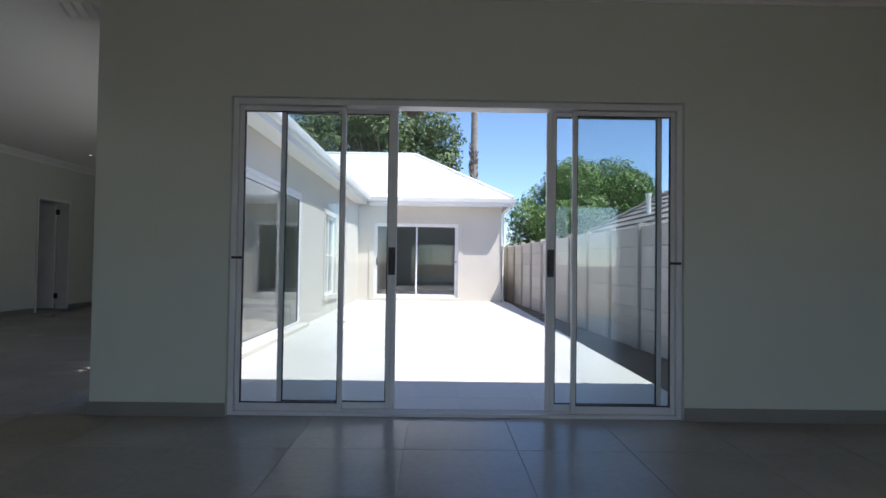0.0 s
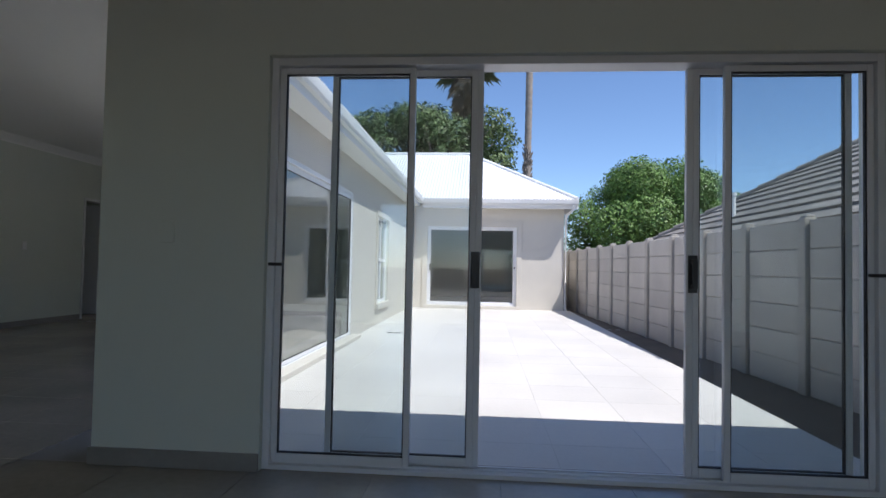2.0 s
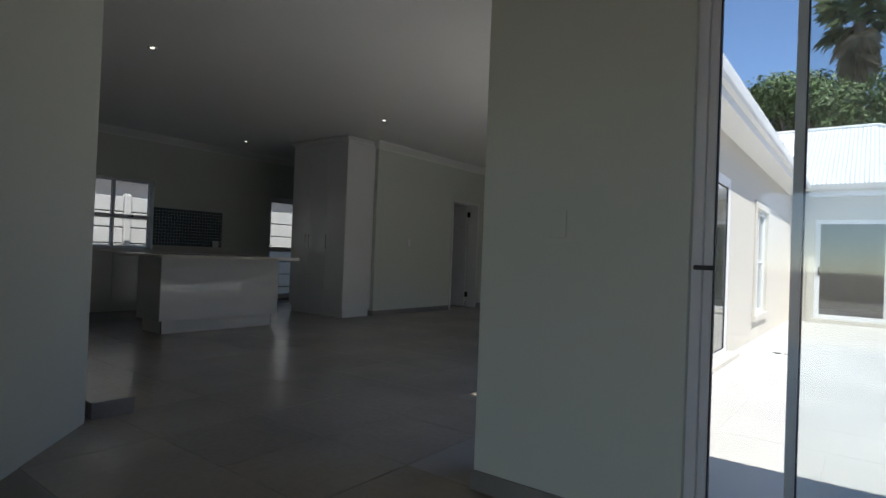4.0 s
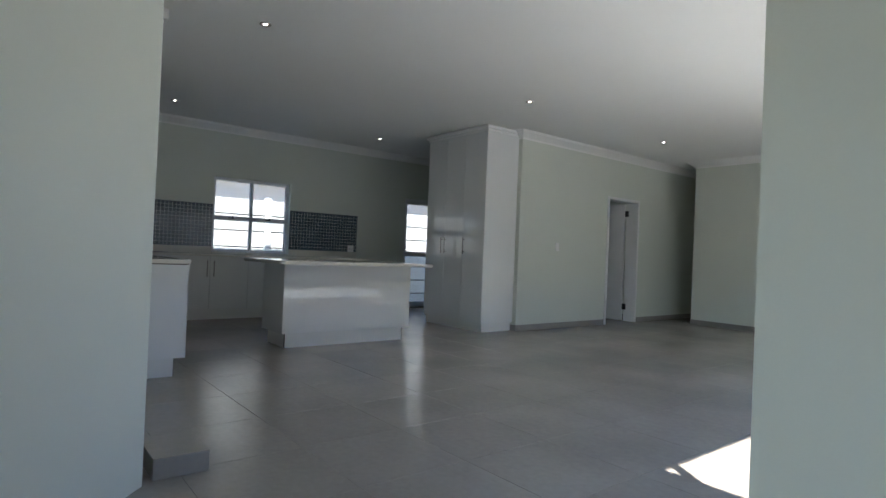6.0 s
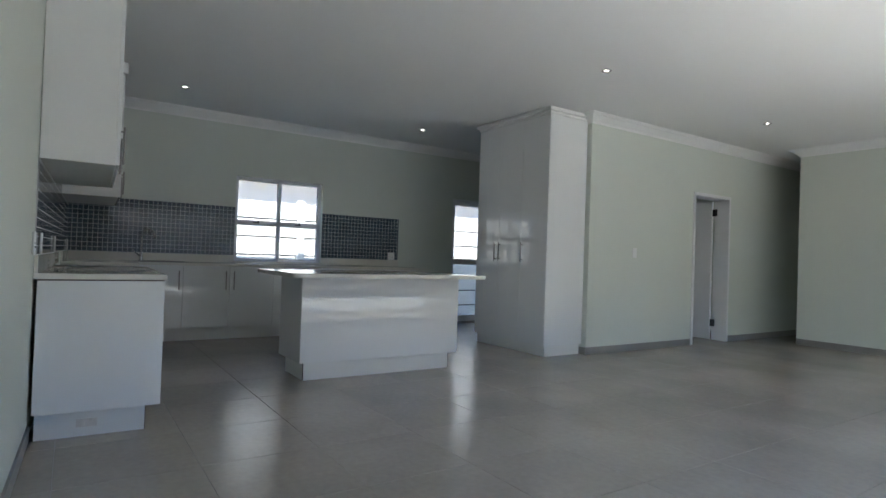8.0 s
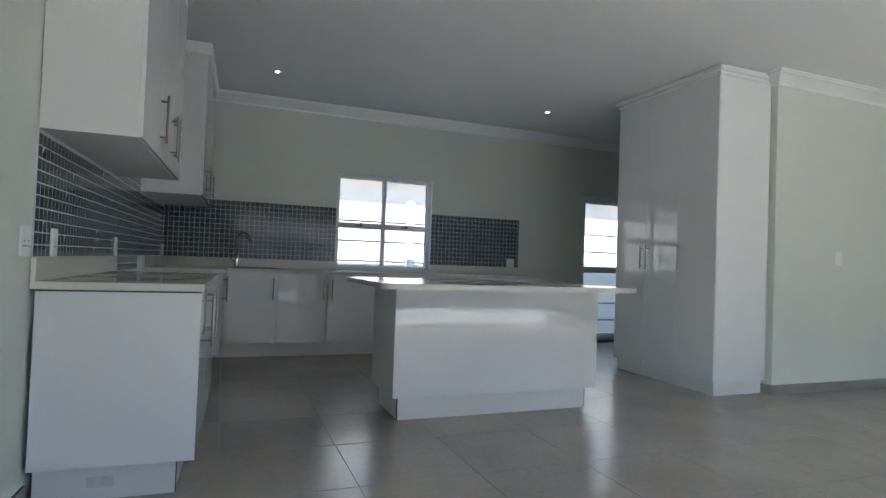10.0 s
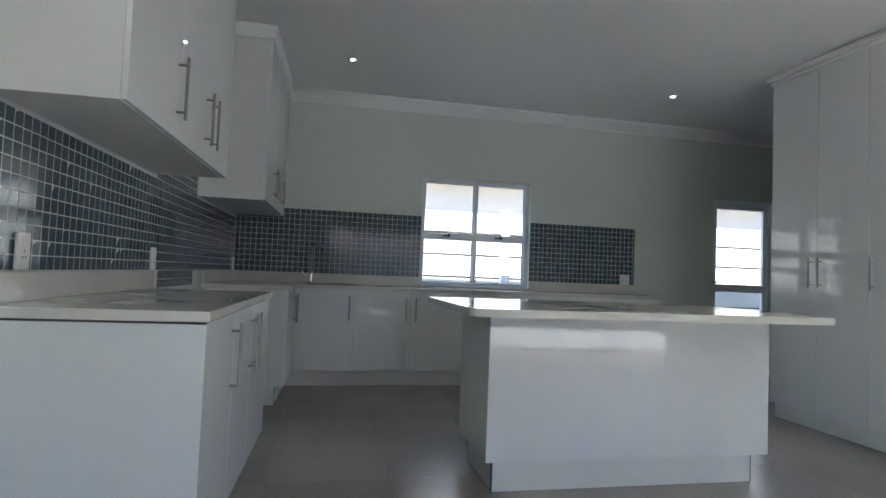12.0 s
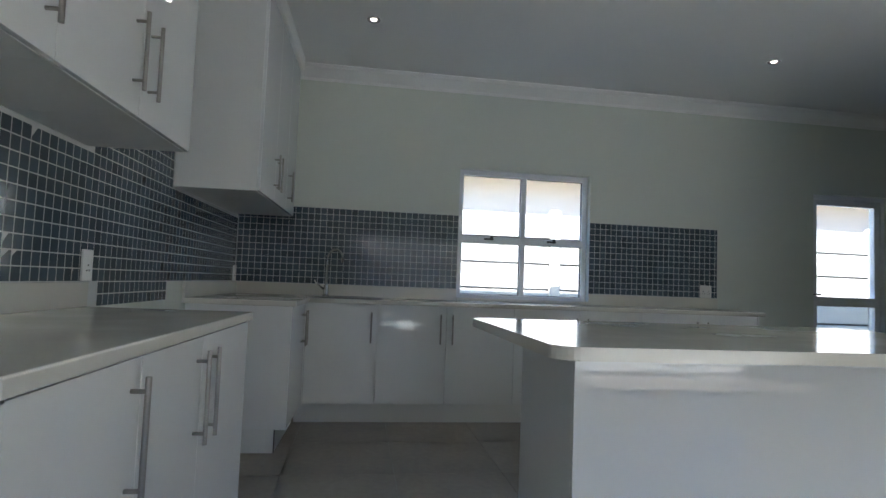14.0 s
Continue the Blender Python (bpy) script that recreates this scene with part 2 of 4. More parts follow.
wall("wall_passage", "x", -7.2, -7.0, 8.19, 15.4, -0.06, H, [(10.25, 11.07, -0.06, 2.03)], WALL, "off-white plastered wall with an open door")
wall("wall_pantry_back", "y", 8.19, 8.39, -8.4, -7.2, -0.06, H, [], WALL, "off-white plastered wall behind the pantry")
wall("wall_living_end", "y", 11.9, 12.1, -6.43, -2.22, -0.06, H, [], WALL, "off-white plastered end wall")
wall("wall_passage_side", "x", -6.43, -6.23, 12.1, 15.4, -0.06, H, [], WALL, "off-white plastered passage wall")
wall("wall_passage_end", "y", 15.4, 15.6, -7.2, -2.22, -0.06, H, [], WALL, "off-white plastered passage wall")
wall("wall_store_end", "y", 12.2, 12.4, -10.25, -7.2, -0.06, H, [], WALL, "plain off-white plastered wall")
# daylight of the windows behind the viewer
for nm, eye_, aim_, w_, h_, e_ in (("window_light_back", (0.8, -3.3, 1.06), (0.8, 0, 1.06), 5.5, 2.0, 4.1), ("window_light_side", (4.7, -0.3, 1.25), (0, -0.3, 1.25), 3.7, 1.6, 0.6)):
    ld = bpy.data.lights.new(nm, "AREA")
    ld.shape, ld.size, ld.size_y, ld.energy, ld.color = "RECTANGLE", w_, h_, e_, (1.0, 0.92, 0.75)
    new(nm, ld).matrix_world = look(eye_, aim_)
bm = bx(-10.25, 4.8, -3.4, 4.0, H, H + 0.1)
box(bm, -10.25, -2.1, 4.0, 15.6, H, H + 0.1)
tagged(obj("ceiling", bm, CEIL), "smooth white plastered ceiling", "ceiling", kind="structure")

PROFILE = ((0.0, 0.0), (0.0, -0.105), (0.012, -0.105), (0.016, -0.085), (0.035, -0.07), (0.06, -0.05), (0.085, -0.03), (0.1, -0.026), (0.105, -0.012), (0.12, -0.008), (0.12, 0.0))


def cornice(pts, side):
    """Moulded plaster cornice along the points; side +1: the room lies to the left of the way."""
    bm = bmesh.new()
    pts = [Vector((x, y, 0)) for x, y in pts]
    rings = []
    for i, p in enumerate(pts):
        d1 = (p - pts[i - 1]).normalized() if i else None
        d2 = (pts[i + 1] - p).normalized() if i + 1 < len(pts) else None
        n1 = Vector((-d1.y, d1.x, 0)) * side if d1 else None
        n2 = Vector((-d2.y, d2.x, 0)) * side if d2 else None
        n = n1 if n2 is None else n2 if n1 is None else (n1 + n2) / (1 + n1.dot(n2))
        rings.append([bm.verts.new(p + n * u + Vector((0, 0, H - 0.0005 + v))) for u, v in PROFILE])
    k = len(PROFILE)
    for a, b in zip(rings, rings[1:]):
        for j in range(k):
            bm.faces.new((a[j], a[(j + 1) % k], b[(j + 1) % k], b[j]))
    bm.faces.new(rings[0]), bm.faces.new(list(reversed(rings[-1])))
    bmesh.ops.recalc_face_normals(bm, faces=bm.faces)
    return tagged(obj("cornice", bm, CORN), "white moulded plaster cornice under the ceiling", "cornice", kind="structure")


cornice([(4.6, -3.2), (4.6, 3.775), (-2.07, 3.775), (-2.07, 4.0), (-2.22, 4.0), (-2.22, 11.9), (-6.43, 11.9), (-6.43, 15.4), (-7.0, 15.4), (-7.0, 8.19), (-7.12, 8.19)], 1)
cornice([(-10.03, 12.2), (-10.03, 3.1)], 1)
cornice([(-6.2, 3.06), (-4.18, 3.06), (-3.0, 1.97), (-3.0, -3.2), (4.6, -3.2)], 1)


def skirting(x0, y0, x1, y1, nx, ny):
    """Low dark tile skirting; n: unit way into the room."""
    t = 0.012
    bm = bx(min(x0, x1, x0 + nx * t, x1 + nx * t), max(x0, x1, x0 + nx * t, x1 + nx * t), min(y0, y1, y0 + ny * t, y1 + ny * t), max(y0, y1, y0 + ny * t, y1 + ny * t), 0.0, 0.085, 0.002)
    return tagged(obj("skirting", bm, SKIRT), "grey-brown tile skirting along the wall", "skirting", kind="structure")


skirting(-2.082, 3.775, DX0, 3.775, 0, -1)
skirting(DX1, 3.775, 4.6, 3.775, 0, -1)
skirting(-2.07, 3.775, -2.07, 4.0, -1, 0)
skirting(-7.0, 8.178, -7.0, 10.2, 1, 0)
skirting(-7.1, 8.19, -7.0, 8.19, 0, -1)
skirting(-7.0, 11.08, -7.0, 15.4, 1, 0)
skirting(-6.43, 11.9, -2.22, 11.9, 0, -1)
side_skirt = skirting(-6.23, 3.06, -4.2, 3.06, 0, 1)
skirting(-3.0, -3.2, -3.0, 1.97, 1, 0)
skirting(-2.22, 9.15, -2.22, 11.9, -1, 0)
bm = bx(-4.52, -4.2, 3.075, 3.31, 0.0, 0.09, 0.003)
hearth = tagged(obj("floor_plinth", bm, SKIRT), "low dark tiled plinth beside the wall corner", "plinth")
part("top_tile", bx(-4.52, -4.2, 3.075, 3.31, 0.09, 0.096, 0.002), TILE, hearth, "grey tile top")

# ---- outdoors: ground ----
GZ = -0.06
bm = bmesh.new()
bmesh.ops.create_grid(bm, x_segments=2, y_segments=2, size=400, matrix=Matrix.Translation((0, 0, -0.125)))
tagged(obj("ground", bm, SOIL), "dry brown garden soil", "ground", kind="structure")


# ---- aluminium sliding doors ----
def leaf(name, parent, axis, at, a0, a1, z0, z1, stile=0.055, lead=None, handle=None, sgn=-1):
    """A glazed leaf; its pane has a black gasket. handle: level position of the pull."""
    bm = frame_bars(bmesh.new(), axis, at, 0.032, a0, a1, z0, z1, stile, 0.004, 0.042)
    if lead is not None:
        box(bm, *((lead, lead + 0.03, at - 0.016, at + 0.016) if axis == "y" else (at - 0.016, at + 0.016, lead, lead + 0.03)), z0, z1, 0.004)
    lf = part(name, bm, ALU, parent)
    g = frame_bars(bmesh.new(), axis, at, 0.02, a0 + stile - 0.002, a1 - stile + 0.002, z0 + 0.04, z1 - stile + 0.002, 0.007, 0.0)
    part("gasket", g, RUBBER, lf, "black rubber gasket")
    p = part("pane", slab(axis, at, 0.005, a0 + stile, a1 - stile, z0 + 0.042, z1 - stile), GLASS, lf, "clear glass pane")
    p.visible_shadow = False
    if handle is not None:
        hb = bmesh.new()
        for dz0, dz1, o0, o1, w in ((0.90, 1.08, 0.016, 0.021, 0.022), (0.92, 1.06, 0.045, 0.057, 0.012), (0.92, 0.94, 0.021, 0.045, 0.012), (1.04, 1.06, 0.021, 0.045, 0.012)):
            lo_, hi_ = at + sgn * o0, at + sgn * o1
            if axis == "y":
                box(hb, handle - w, handle + w, min(lo_, hi_), max(lo_, hi_), dz0, dz1, 0.003)
            else:
                box(hb, min(lo_, hi_), max(lo_, hi_), handle - w, handle + w, dz0, dz1, 0.003)
        part("handle", hb, BLACK, lf, "black pull handle")
    return lf


d1 = empty("sliding_door", "white aluminium four-panel sliding door standing half open to the patio", "sliding door", kind="structure")
bm = bmesh.new()
for p, q, r, s in ((DX0, DX0 + 0.035, 0, DZ), (DX1 - 0.035, DX1, 0, DZ), (DX0 + 0.035, DX1 - 0.035, DZ - 0.04, DZ)):
    box(bm, p, q, 3.81, 3.93, r, s, 0.003)
box(bm, DX0 + 0.035, DX1 - 0.035, 3.81, 3.93, -0.02, 0.022, 0.003)
box(bm, DX0 + 0.035, DX1 - 0.035, 3.845, 3.852, 0.022, 0.03)
box(bm, DX0 + 0.035, DX1 - 0.035, 3.89, 3.897, 0.022, 0.03)
part("door_frame", bm, ALU, d1)
leaf("fixed_leaf", d1, "y", 3.85, DX0 + 0.035, -0.5, 0.03, DZ - 0.045, 0.03)
leaf("sliding_leaf", d1, "y", 3.895, -0.93, -0.195, 0.03, DZ - 0.045, 0.03, lead=-0.195, handle=-0.195)
leaf("sliding_leaf", d1, "y", 3.895, 0.845, 1.575, 0.03, DZ - 0.045, 0.03, lead=0.815, handle=0.845)
leaf("fixed_leaf", d1, "y", 3.85, 0.975, DX1 - 0.035, 0.03, DZ - 0.045, 0.03)
for x in (DX0 + 0.045, DX1 - 0.045):
    part("latch", bx(x - 0.035, x + 0.035, 3.795, 3.815, 0.992, 1.008, 0.004), BLACK, d1, "black latch")

d2 = empty("sliding_door", "white aluminium sliding door of the living room, part open", "sliding door", kind="structure")
bm = bmesh.new()
for p, q, r, s in ((4.003, 4.05, -0.04, 2.05), (9.1, 9.15, -0.04, 2.05), (4.05, 9.1, 2.0, 2.05), (4.05, 9.1, -0.06, -0.005)):
    box(bm, -2.135, -2.066, p, q, r, s, 0.003)
part("door_frame", bm, ALU, d2)
part("threshold", bx(-2.088, -1.93, 4.0, 9.25, GZ, -0.004, 0.006), RENDER, d2, "pale raised threshold")
leaf("fixed_leaf", d2, "x", -2.084, 8.15, 9.1, 0.0, 2.0, 0.06)
leaf("sliding_leaf", d2, "x", -2.117, 6.14, 8.2, 0.0, 2.0, 0.06, handle=8.165, sgn=1)
leaf("sliding_leaf", d2, "x", -2.084, 4.6, 6.2, 0.0, 2.0, 0.05)


def band(bm, axis, at0, at1, a0, a1, z0, z1, w, sill=True):
    """Raised plaster band round an opening."""
    for p, q, r, s in ((a0 - w, a0, z0, z1 + w), (a1, a1 + w, z0, z1 + w), (a0, a1, z1, z1 + w)):
        box(bm, *((p, q, at0, at1) if axis == "y" else (at0, at1, p, q)), r, s, 0.004)
    if sill:
        box(bm, *((a0 - w - 0.03, a1 + w + 0.03, at0 - 0.03, at1) if axis == "y" else (at0, at1 + 0.03, a0 - w - 0.03, a1 + w + 0.03)), z0 - 0.09, z0, 0.004)
    return bm


# outer window of the left wing
w1 = empty("window_1", "white aluminium window with plaster surround on the patio side", "window", kind="structure")
bm = frame_bars(bmesh.new(), "x", -2.12, 0.05, 11.0, 12.1, 0.32, 1.89, 0.05)
box(bm, -2.145, -2.095, 11.05, 12.05, 1.08, 1.13, 0.003)
box(bm, -2.145, -2.095, 11.525, 11.575, 0.37, 1.84, 0.003)
part("window_frame", bm, ALU, w1)
for a, b in ((11.05, 11.525), (11.575, 12.05)):
    for c, d in ((0.37, 1.08), (1.13, 1.84)):
        part("pane", slab("x", -2.12, 0.005, a, b, c, d), GLASS, w1).visible_shadow = False
part("surround", band(bmesh.new(), "x", -2.061, -2.035, 11.0, 12.1, 0.32, 1.89, 0.1), RENDER, w1, "beige plaster surround")
bm = bx(-2.07, -2.062, 9.15, 11.0, GZ, 2.6)
for a, b, c, d in ((4.0, 9.15, 2.05, 2.6), (11.0, 12.1, GZ, 0.32), (11.0, 12.1, 1.89, 2.6), (12.1, 15.6, GZ, 2.6)):
    box(bm, -2.07, -2.062, a, b, c, d)
tagged(obj("wall_render_left", bm, RENDER), "beige rendered outside wall", "wall", kind="structure")

# ---- back wing ----
wall("wall_wing", "y", 15.6, 15.85, -2.2, 1.86, GZ - 0.07, 2.6, [(-1.63, 0.67, 0.02, 2.05)], RENDER, "beige rendered wall of the rear wing")
wall("wall_wing_side", "x", 1.66, 1.86, 15.85, 20.6, GZ - 0.07, 2.6, [], RENDER, "beige rendered side wall of the rear wing")
# inner walls coloured dark to look shaded behind the glass
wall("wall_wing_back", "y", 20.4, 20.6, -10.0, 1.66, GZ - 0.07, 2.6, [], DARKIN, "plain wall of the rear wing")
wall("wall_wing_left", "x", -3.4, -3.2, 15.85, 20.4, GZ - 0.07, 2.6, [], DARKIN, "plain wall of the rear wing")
tagged(obj("floor_wing", bx(-3.2, 1.66, 15.85, 20.4, -0.1, 0.0), PAVE), "dim tiled floor of the rear room", "floor", kind="structure")
tagged(obj("ceiling_wing", bx(-3.4, 1.86, 15.85, 20.6, 2.6, 2.65), CEIL), "white ceiling of the rear room", "ceiling", kind="structure")
d3 = empty("sliding_door", "closed white aluminium two-panel sliding door in the rear wing", "sliding door", kind="structure")
part("door_frame", frame_bars(bmesh.new(), "y", 15.68, 0.1, -1.63, 0.67, 0.02, 2.05, 0.05), ALU, d3)
leaf("fixed_leaf", d3, "y", 15.70, -0.49, 0.62, 0.07, 2.0, 0.04)
leaf("sliding_leaf", d3, "y", 15.655, -1.58, -0.45, 0.07, 2.0, 0.04, handle=-1.555)
part("latch", bx(0.6, 0.63, 15.62, 15.64, 0.98, 1.03, 0.003), BLACK, d3)
part("surround", band(bmesh.new(), "y", 15.577, 15.599, -1.63, 0.67, GZ, 2.05, 0.13, False), RENDER, d3, "beige plaster surround")
part("threshold", bx(-1.7, 0.74, 15.5, 15.6, GZ, 0.018, 0.006), RENDER, d3, "pale threshold step")

# ---- roofs ----
def corrugated(name, origin, along, up, width_at, length, label):
    """Corrugated sheeting: origin at the eave, along it and up the slope; width_at(s) gives the stretch (a0, a1) at s up the slope."""
    o, al, u = Vector(origin), Vector(along), Vector(up)
    n = al.cross(u).normalized()
    if n.z < 0:
        n = -n
    bm = bmesh.new()
    pitch = 0.076
    a0, a1 = width_at(0)
    steps = int((a1 - a0) / pitch * 4)
    prev = None
    for i in range(steps + 1):
        a = a0 + (a1 - a0) * i / steps
        lo_s, hi_s = 0.0, length
        while hi_s > 0.01 and not (width_at(hi_s)[0] - 1e-6 <= a <= width_at(hi_s)[1] + 1e-6):
            hi_s -= 0.02
        h = 0.009 * math.cos(2 * math.pi * i / 4)
        v = [bm.verts.new(o + al * a + u * s + n * h) for s in (lo_s, max(hi_s, 0.012))]
        if prev:
            f = bm.faces.new((prev[0], v[0], v[1], prev[1]))
        prev = v
    return tagged(obj(name, bm, ROOFW), label, "roof", kind="structure")


EZ = 2.72
RS = math.sqrt(2.9 ** 2 + 1.68 ** 2)
up_f = Vector((0, 2.9, 1.68)).normalized()
corrugated("roof_wing_front", (0, 15.12, EZ), (1, 0, 0), up_f, lambda s: (-6.0 if s < 0.1 else -6.0, 2.12 - 2.76 * s / RS), RS, "white corrugated steel hip roof of the rear wing")
HS = math.sqrt(2.76 ** 2 + 1.68 ** 2)
corrugated("roof_wing_hip", (2.12, 0, EZ), (0, 1, 0), Vector((-2.76, 0, 1.68)).normalized(), lambda s: (15.12 + 2.9 * s / HS, 20.92 - 2.9 * s / HS), HS, "white corrugated steel hip end of the rear wing roof")
corrugated("roof_wing_rear", (0, 20.92, EZ), (1, 0, 0), Vector((0, -2.9, 1.68)).normalized(), lambda s: (-6.0, 2.12 - 2.76 * s / RS), RS, "white corrugated steel roof slope of the rear wing")
corrugated("roof_left", (-1.7, 0, EZ), (0, 1, 0), Vector((-4.2, 0, 2.2)).normalized(), lambda s: (3.0, 15.3), 4.7, "white corrugated steel roof over the living room")
corrugated("roof_front", (0, 4.26, EZ), (1, 0, 0), Vector((0, -4.0, 2.1)).normalized(), lambda s: (-2.6, 5.2), 4.5, "white corrugated steel roof over the front room")
tagged(obj("roof_kitchen", bx(-10.3, -5.9, 2.4, 15.8, 2.89, 2.94), ROOFW), "white roof deck over the kitchen", "roof", kind="structure")
caps = [((2.12, 15.12, EZ + 0.02), (-0.64, 18.02, EZ + 1.7)), ((2.12, 20.92, EZ + 0.02), (-0.64, 18.02, EZ + 1.7)), ((-0.64, 18.02, EZ + 1.7), (-6.0, 18.02, EZ + 1.7))]
for a, b in caps:
    tagged(obj("ridge_cap", cyl(bmesh.new(), a, b, 0.045, 0.045, 10), ROOFW), "white rolled steel ridge capping", "roof ridge", kind="structure")


def eaves(name, axis, wall_at, edge, a0, a1):
    """Boxed soffit, fascia board and gutter along one roof edge."""
    e = empty(name, "white boxed eaves with fascia board and gutter", "eaves", kind="structure")
    s = 1 if edge > wall_at else -1

    def put(nm, c0, c1, z0, z1, m, bev=0.003):
        c0, c1 = min(c0, c1), max(c0, c1)
        part(nm, bx(a0, a1, c0, c1, z0, z1, bev) if axis == "y" else bx(c0, c1, a0, a1, z0, z1, bev), m, e)

    put("soffit", wall_at, edge - s * 0.1, 2.52, 2.535, FASCIA)
    put("fascia", edge - s * 0.1, edge - s * 0.08, 2.5, 2.72, FASCIA)
    bm = bmesh.new()
    prof = [(0, 0.0), (0, -0.02), (0.012, -0.09), (0.03, -0.125), (0.08, -0.125), (0.08, 0.0), (0.07, 0.0), (0.07, -0.11), (0.035, -0.11), (0.02, -0.085), (0.012, -0.02), (0.012, 0.0)]
    rows = []
    for a in (a0, a1):
        rows.append([bm.verts.new((a, edge - s * u, 2.715 + v) if axis == "y" else (edge - s * u, a, 2.715 + v)) for u, v in prof])
    for j in range(len(prof)):
        k = (j + 1) % len(prof)
        bm.faces.new((rows[0][j], rows[0][k], rows[1][k], rows[1][j]))
    bm.faces.new(rows[0]), bm.faces.new(rows[1])
    bmesh.ops.recalc_face_normals(bm, faces=bm.faces)
    part("gutter", bm, FASCIA, e, "white ogee gutter")
    return e


eaves("eaves_wing", "y", 15.6, 15.12, -1.73, 2.15)
eaves("eaves_left", "x", -2.062, -1.7, 4.26, 15.12)
eaves("eaves_front", "y", 4.0, 4.26, -1.7, 5.0)
eaves("eaves_wing_side", "x", 1.86, 2.15, 15.2, 20.9)
bm = bmesh.new()
tube(bm, [(2.05, 15.2, 2.6), (2.05, 15.2, 2.53), (2.0, 15.3, 2.45), (1.92, 15.5, 2.38), (1.9, 15.56, 2.3), (1.9, 15.56, 0.0), (1.93, 15.52, -0.08)], 0.035)
tagged(obj("downpipe", bm, FASCIA), "white round rainwater downpipe at the wing corner", "downpipe")

# ---- kitchen ----
before_side = set(bpy.data.objects)
def bar_handle(parent, at, way, length=0.24):
    """Steel bar pull standing off a front: at is its middle on the front, way the outward unit axis."""
    p, w = Vector(at), Vector(way)
    h = Vector((0, 0, length / 2))
    bm = cyl(bmesh.new(), p + w * 0.034 - h, p + w * 0.034 + h, 0.0065, seg=12)
    for s in (-1, 1):
        q = p + Vector((0, 0, s * (length / 2 - 0.03)))
        cyl(bm, q, q + w * 0.034, 0.005, seg=10)
    return part("handle", bm, STEEL, parent, "brushed steel bar handle")


def front(parent, axis, at, sgn, a0, a1, z0, z1, handle=None, hz=None, hlen=0.24, th=0.018):
    """A gloss door; at is the carcass face."""
    g = 0.0015
    c0, c1 = sorted((at + sgn * 0.001, at + sgn * th))
    bm = bx(a0 + g, a1 - g, c0, c1, z0 + g, z1 - g, 0.0012) if axis == "y" else bx(c0, c1, a0 + g, a1 - g, z0 + g, z1 - g, 0.0012)
    d = part("cabinet_door", bm, CAB, parent)
    if handle is not None:
        p = (handle, at + sgn * th, hz) if axis == "y" else (at + sgn * th, handle, hz)
        bar_handle(d, p, (0, sgn, 0) if axis == "y" else (sgn, 0, 0), hlen)
    return d


def unit(name, label, x0, x1, y0, y1, z0, z1, group):
    u = empty(name, label, "cabinet", group)
    part("carcass", bx(x0, x1, y0, y1, z0, z1, 0.001), CARC, u)
    return u


# ---- sockets and switches ----
def plate(name, label, axis, at, sgn, a, z, w, h, switches=0, pins=0, cover=PLASTIC):
    c0, c1 = sorted((at, at + sgn * 0.011))
    e = empty(name, label, "socket" if pins else "switch")
    part("cover_plate", bx(a - w / 2, a + w / 2, c0, c1, z - h / 2, z + h / 2, 0.004) if axis == "y" else bx(c0, c1, a - w / 2, a + w / 2, z - h / 2, z + h / 2, 0.004), cover, e)
    q0, q1 = sorted((at + sgn * 0.0108, at + sgn * 0.0125))
    for i in range(switches):
        s = a + (i - (switches - 1) / 2) * w * 0.4
        b = (s - 0.008, s + 0.008)
        part("rocker", bx(*b, q0, q1, z + h * 0.12, z + h * 0.36, 0.0006) if axis == "y" else bx(q0, q1, *b, z + h * 0.12, z + h * 0.36, 0.0006), PLASTIC, e)
    for i in range(pins):
        s0 = a + (i - (pins - 1) / 2) * w * 0.45
        for dx, dz in ((-0.009, -0.02), (0.009, -0.02), (0, 0.0)):
            s = s0 + dx
            zz = z + dz
            part("socket_hole", bx(s - 0.003, s + 0.003, q0, q1, zz - 0.003, zz + 0.003) if axis == "y" else bx(q0, q1, s - 0.003, s + 0.003, zz - 0.003, zz + 0.003), BLACK, e)
    return e



BASE = "white gloss base cabinet with steel bar handles"
WALLC = "white gloss wall cabinet with steel bar handles"
# run along the side wall, near end
EX = -6.19
xs = [EX - 0.018, EX - 0.47, EX - 0.9, EX - 1.47]
us = [EX, EX - 0.53, EX - 0.98, EX - 1.45]
for i, (x1, x0) in enumerate(zip(xs, xs[1:])):
    u = unit("base_cabinet", BASE, x0, x1, 3.08, 3.67, 0.147, 0.868, "base cabinets on the side wall")
    hx = (x0 + 0.05, x0 + 0.05, x1 - 0.05)[i]
    front(u, "y", 3.67, 1, x0, x1, 0.147, 0.866, hx, 0.70, 0.26)
    a1, a0 = us[i], us[i + 1]
    u2 = unit("wall_cabinet", WALLC, a0, a1, 3.065, 3.415, 1.512, 2.665, "wall cabinets on the side wall")
    front(u2, "y", 3.415, 1, a0, a1, 1.512, 2.665, (a0 + 0.05, a0 + 0.055, a1 - 0.055)[i], 1.70, 0.24)
end = tagged(obj("end_panel", bx(EX - 0.0175, EX, 3.08, 3.69, 0.147, 0.8625, 0.001), CAB), "white gloss end panel of the base cabinets", "cabinet panel")
# no real part: dark strip painted as the gap's shade below the worktop
part("board_edge", bx(EX - 0.0175, EX - 0.002, 3.08, 3.688, 0.8627, 0.8697), EDGE_GAP, end, "dark strip painting the shade in the gap under the worktop")
pl = tagged(obj("plinth", bx(EX - 1.47, EX - 0.045, 3.09, 3.615, 0.0, 0.1465, 0.001), CARC), "white kick plate under the base cabinets", "plinth")
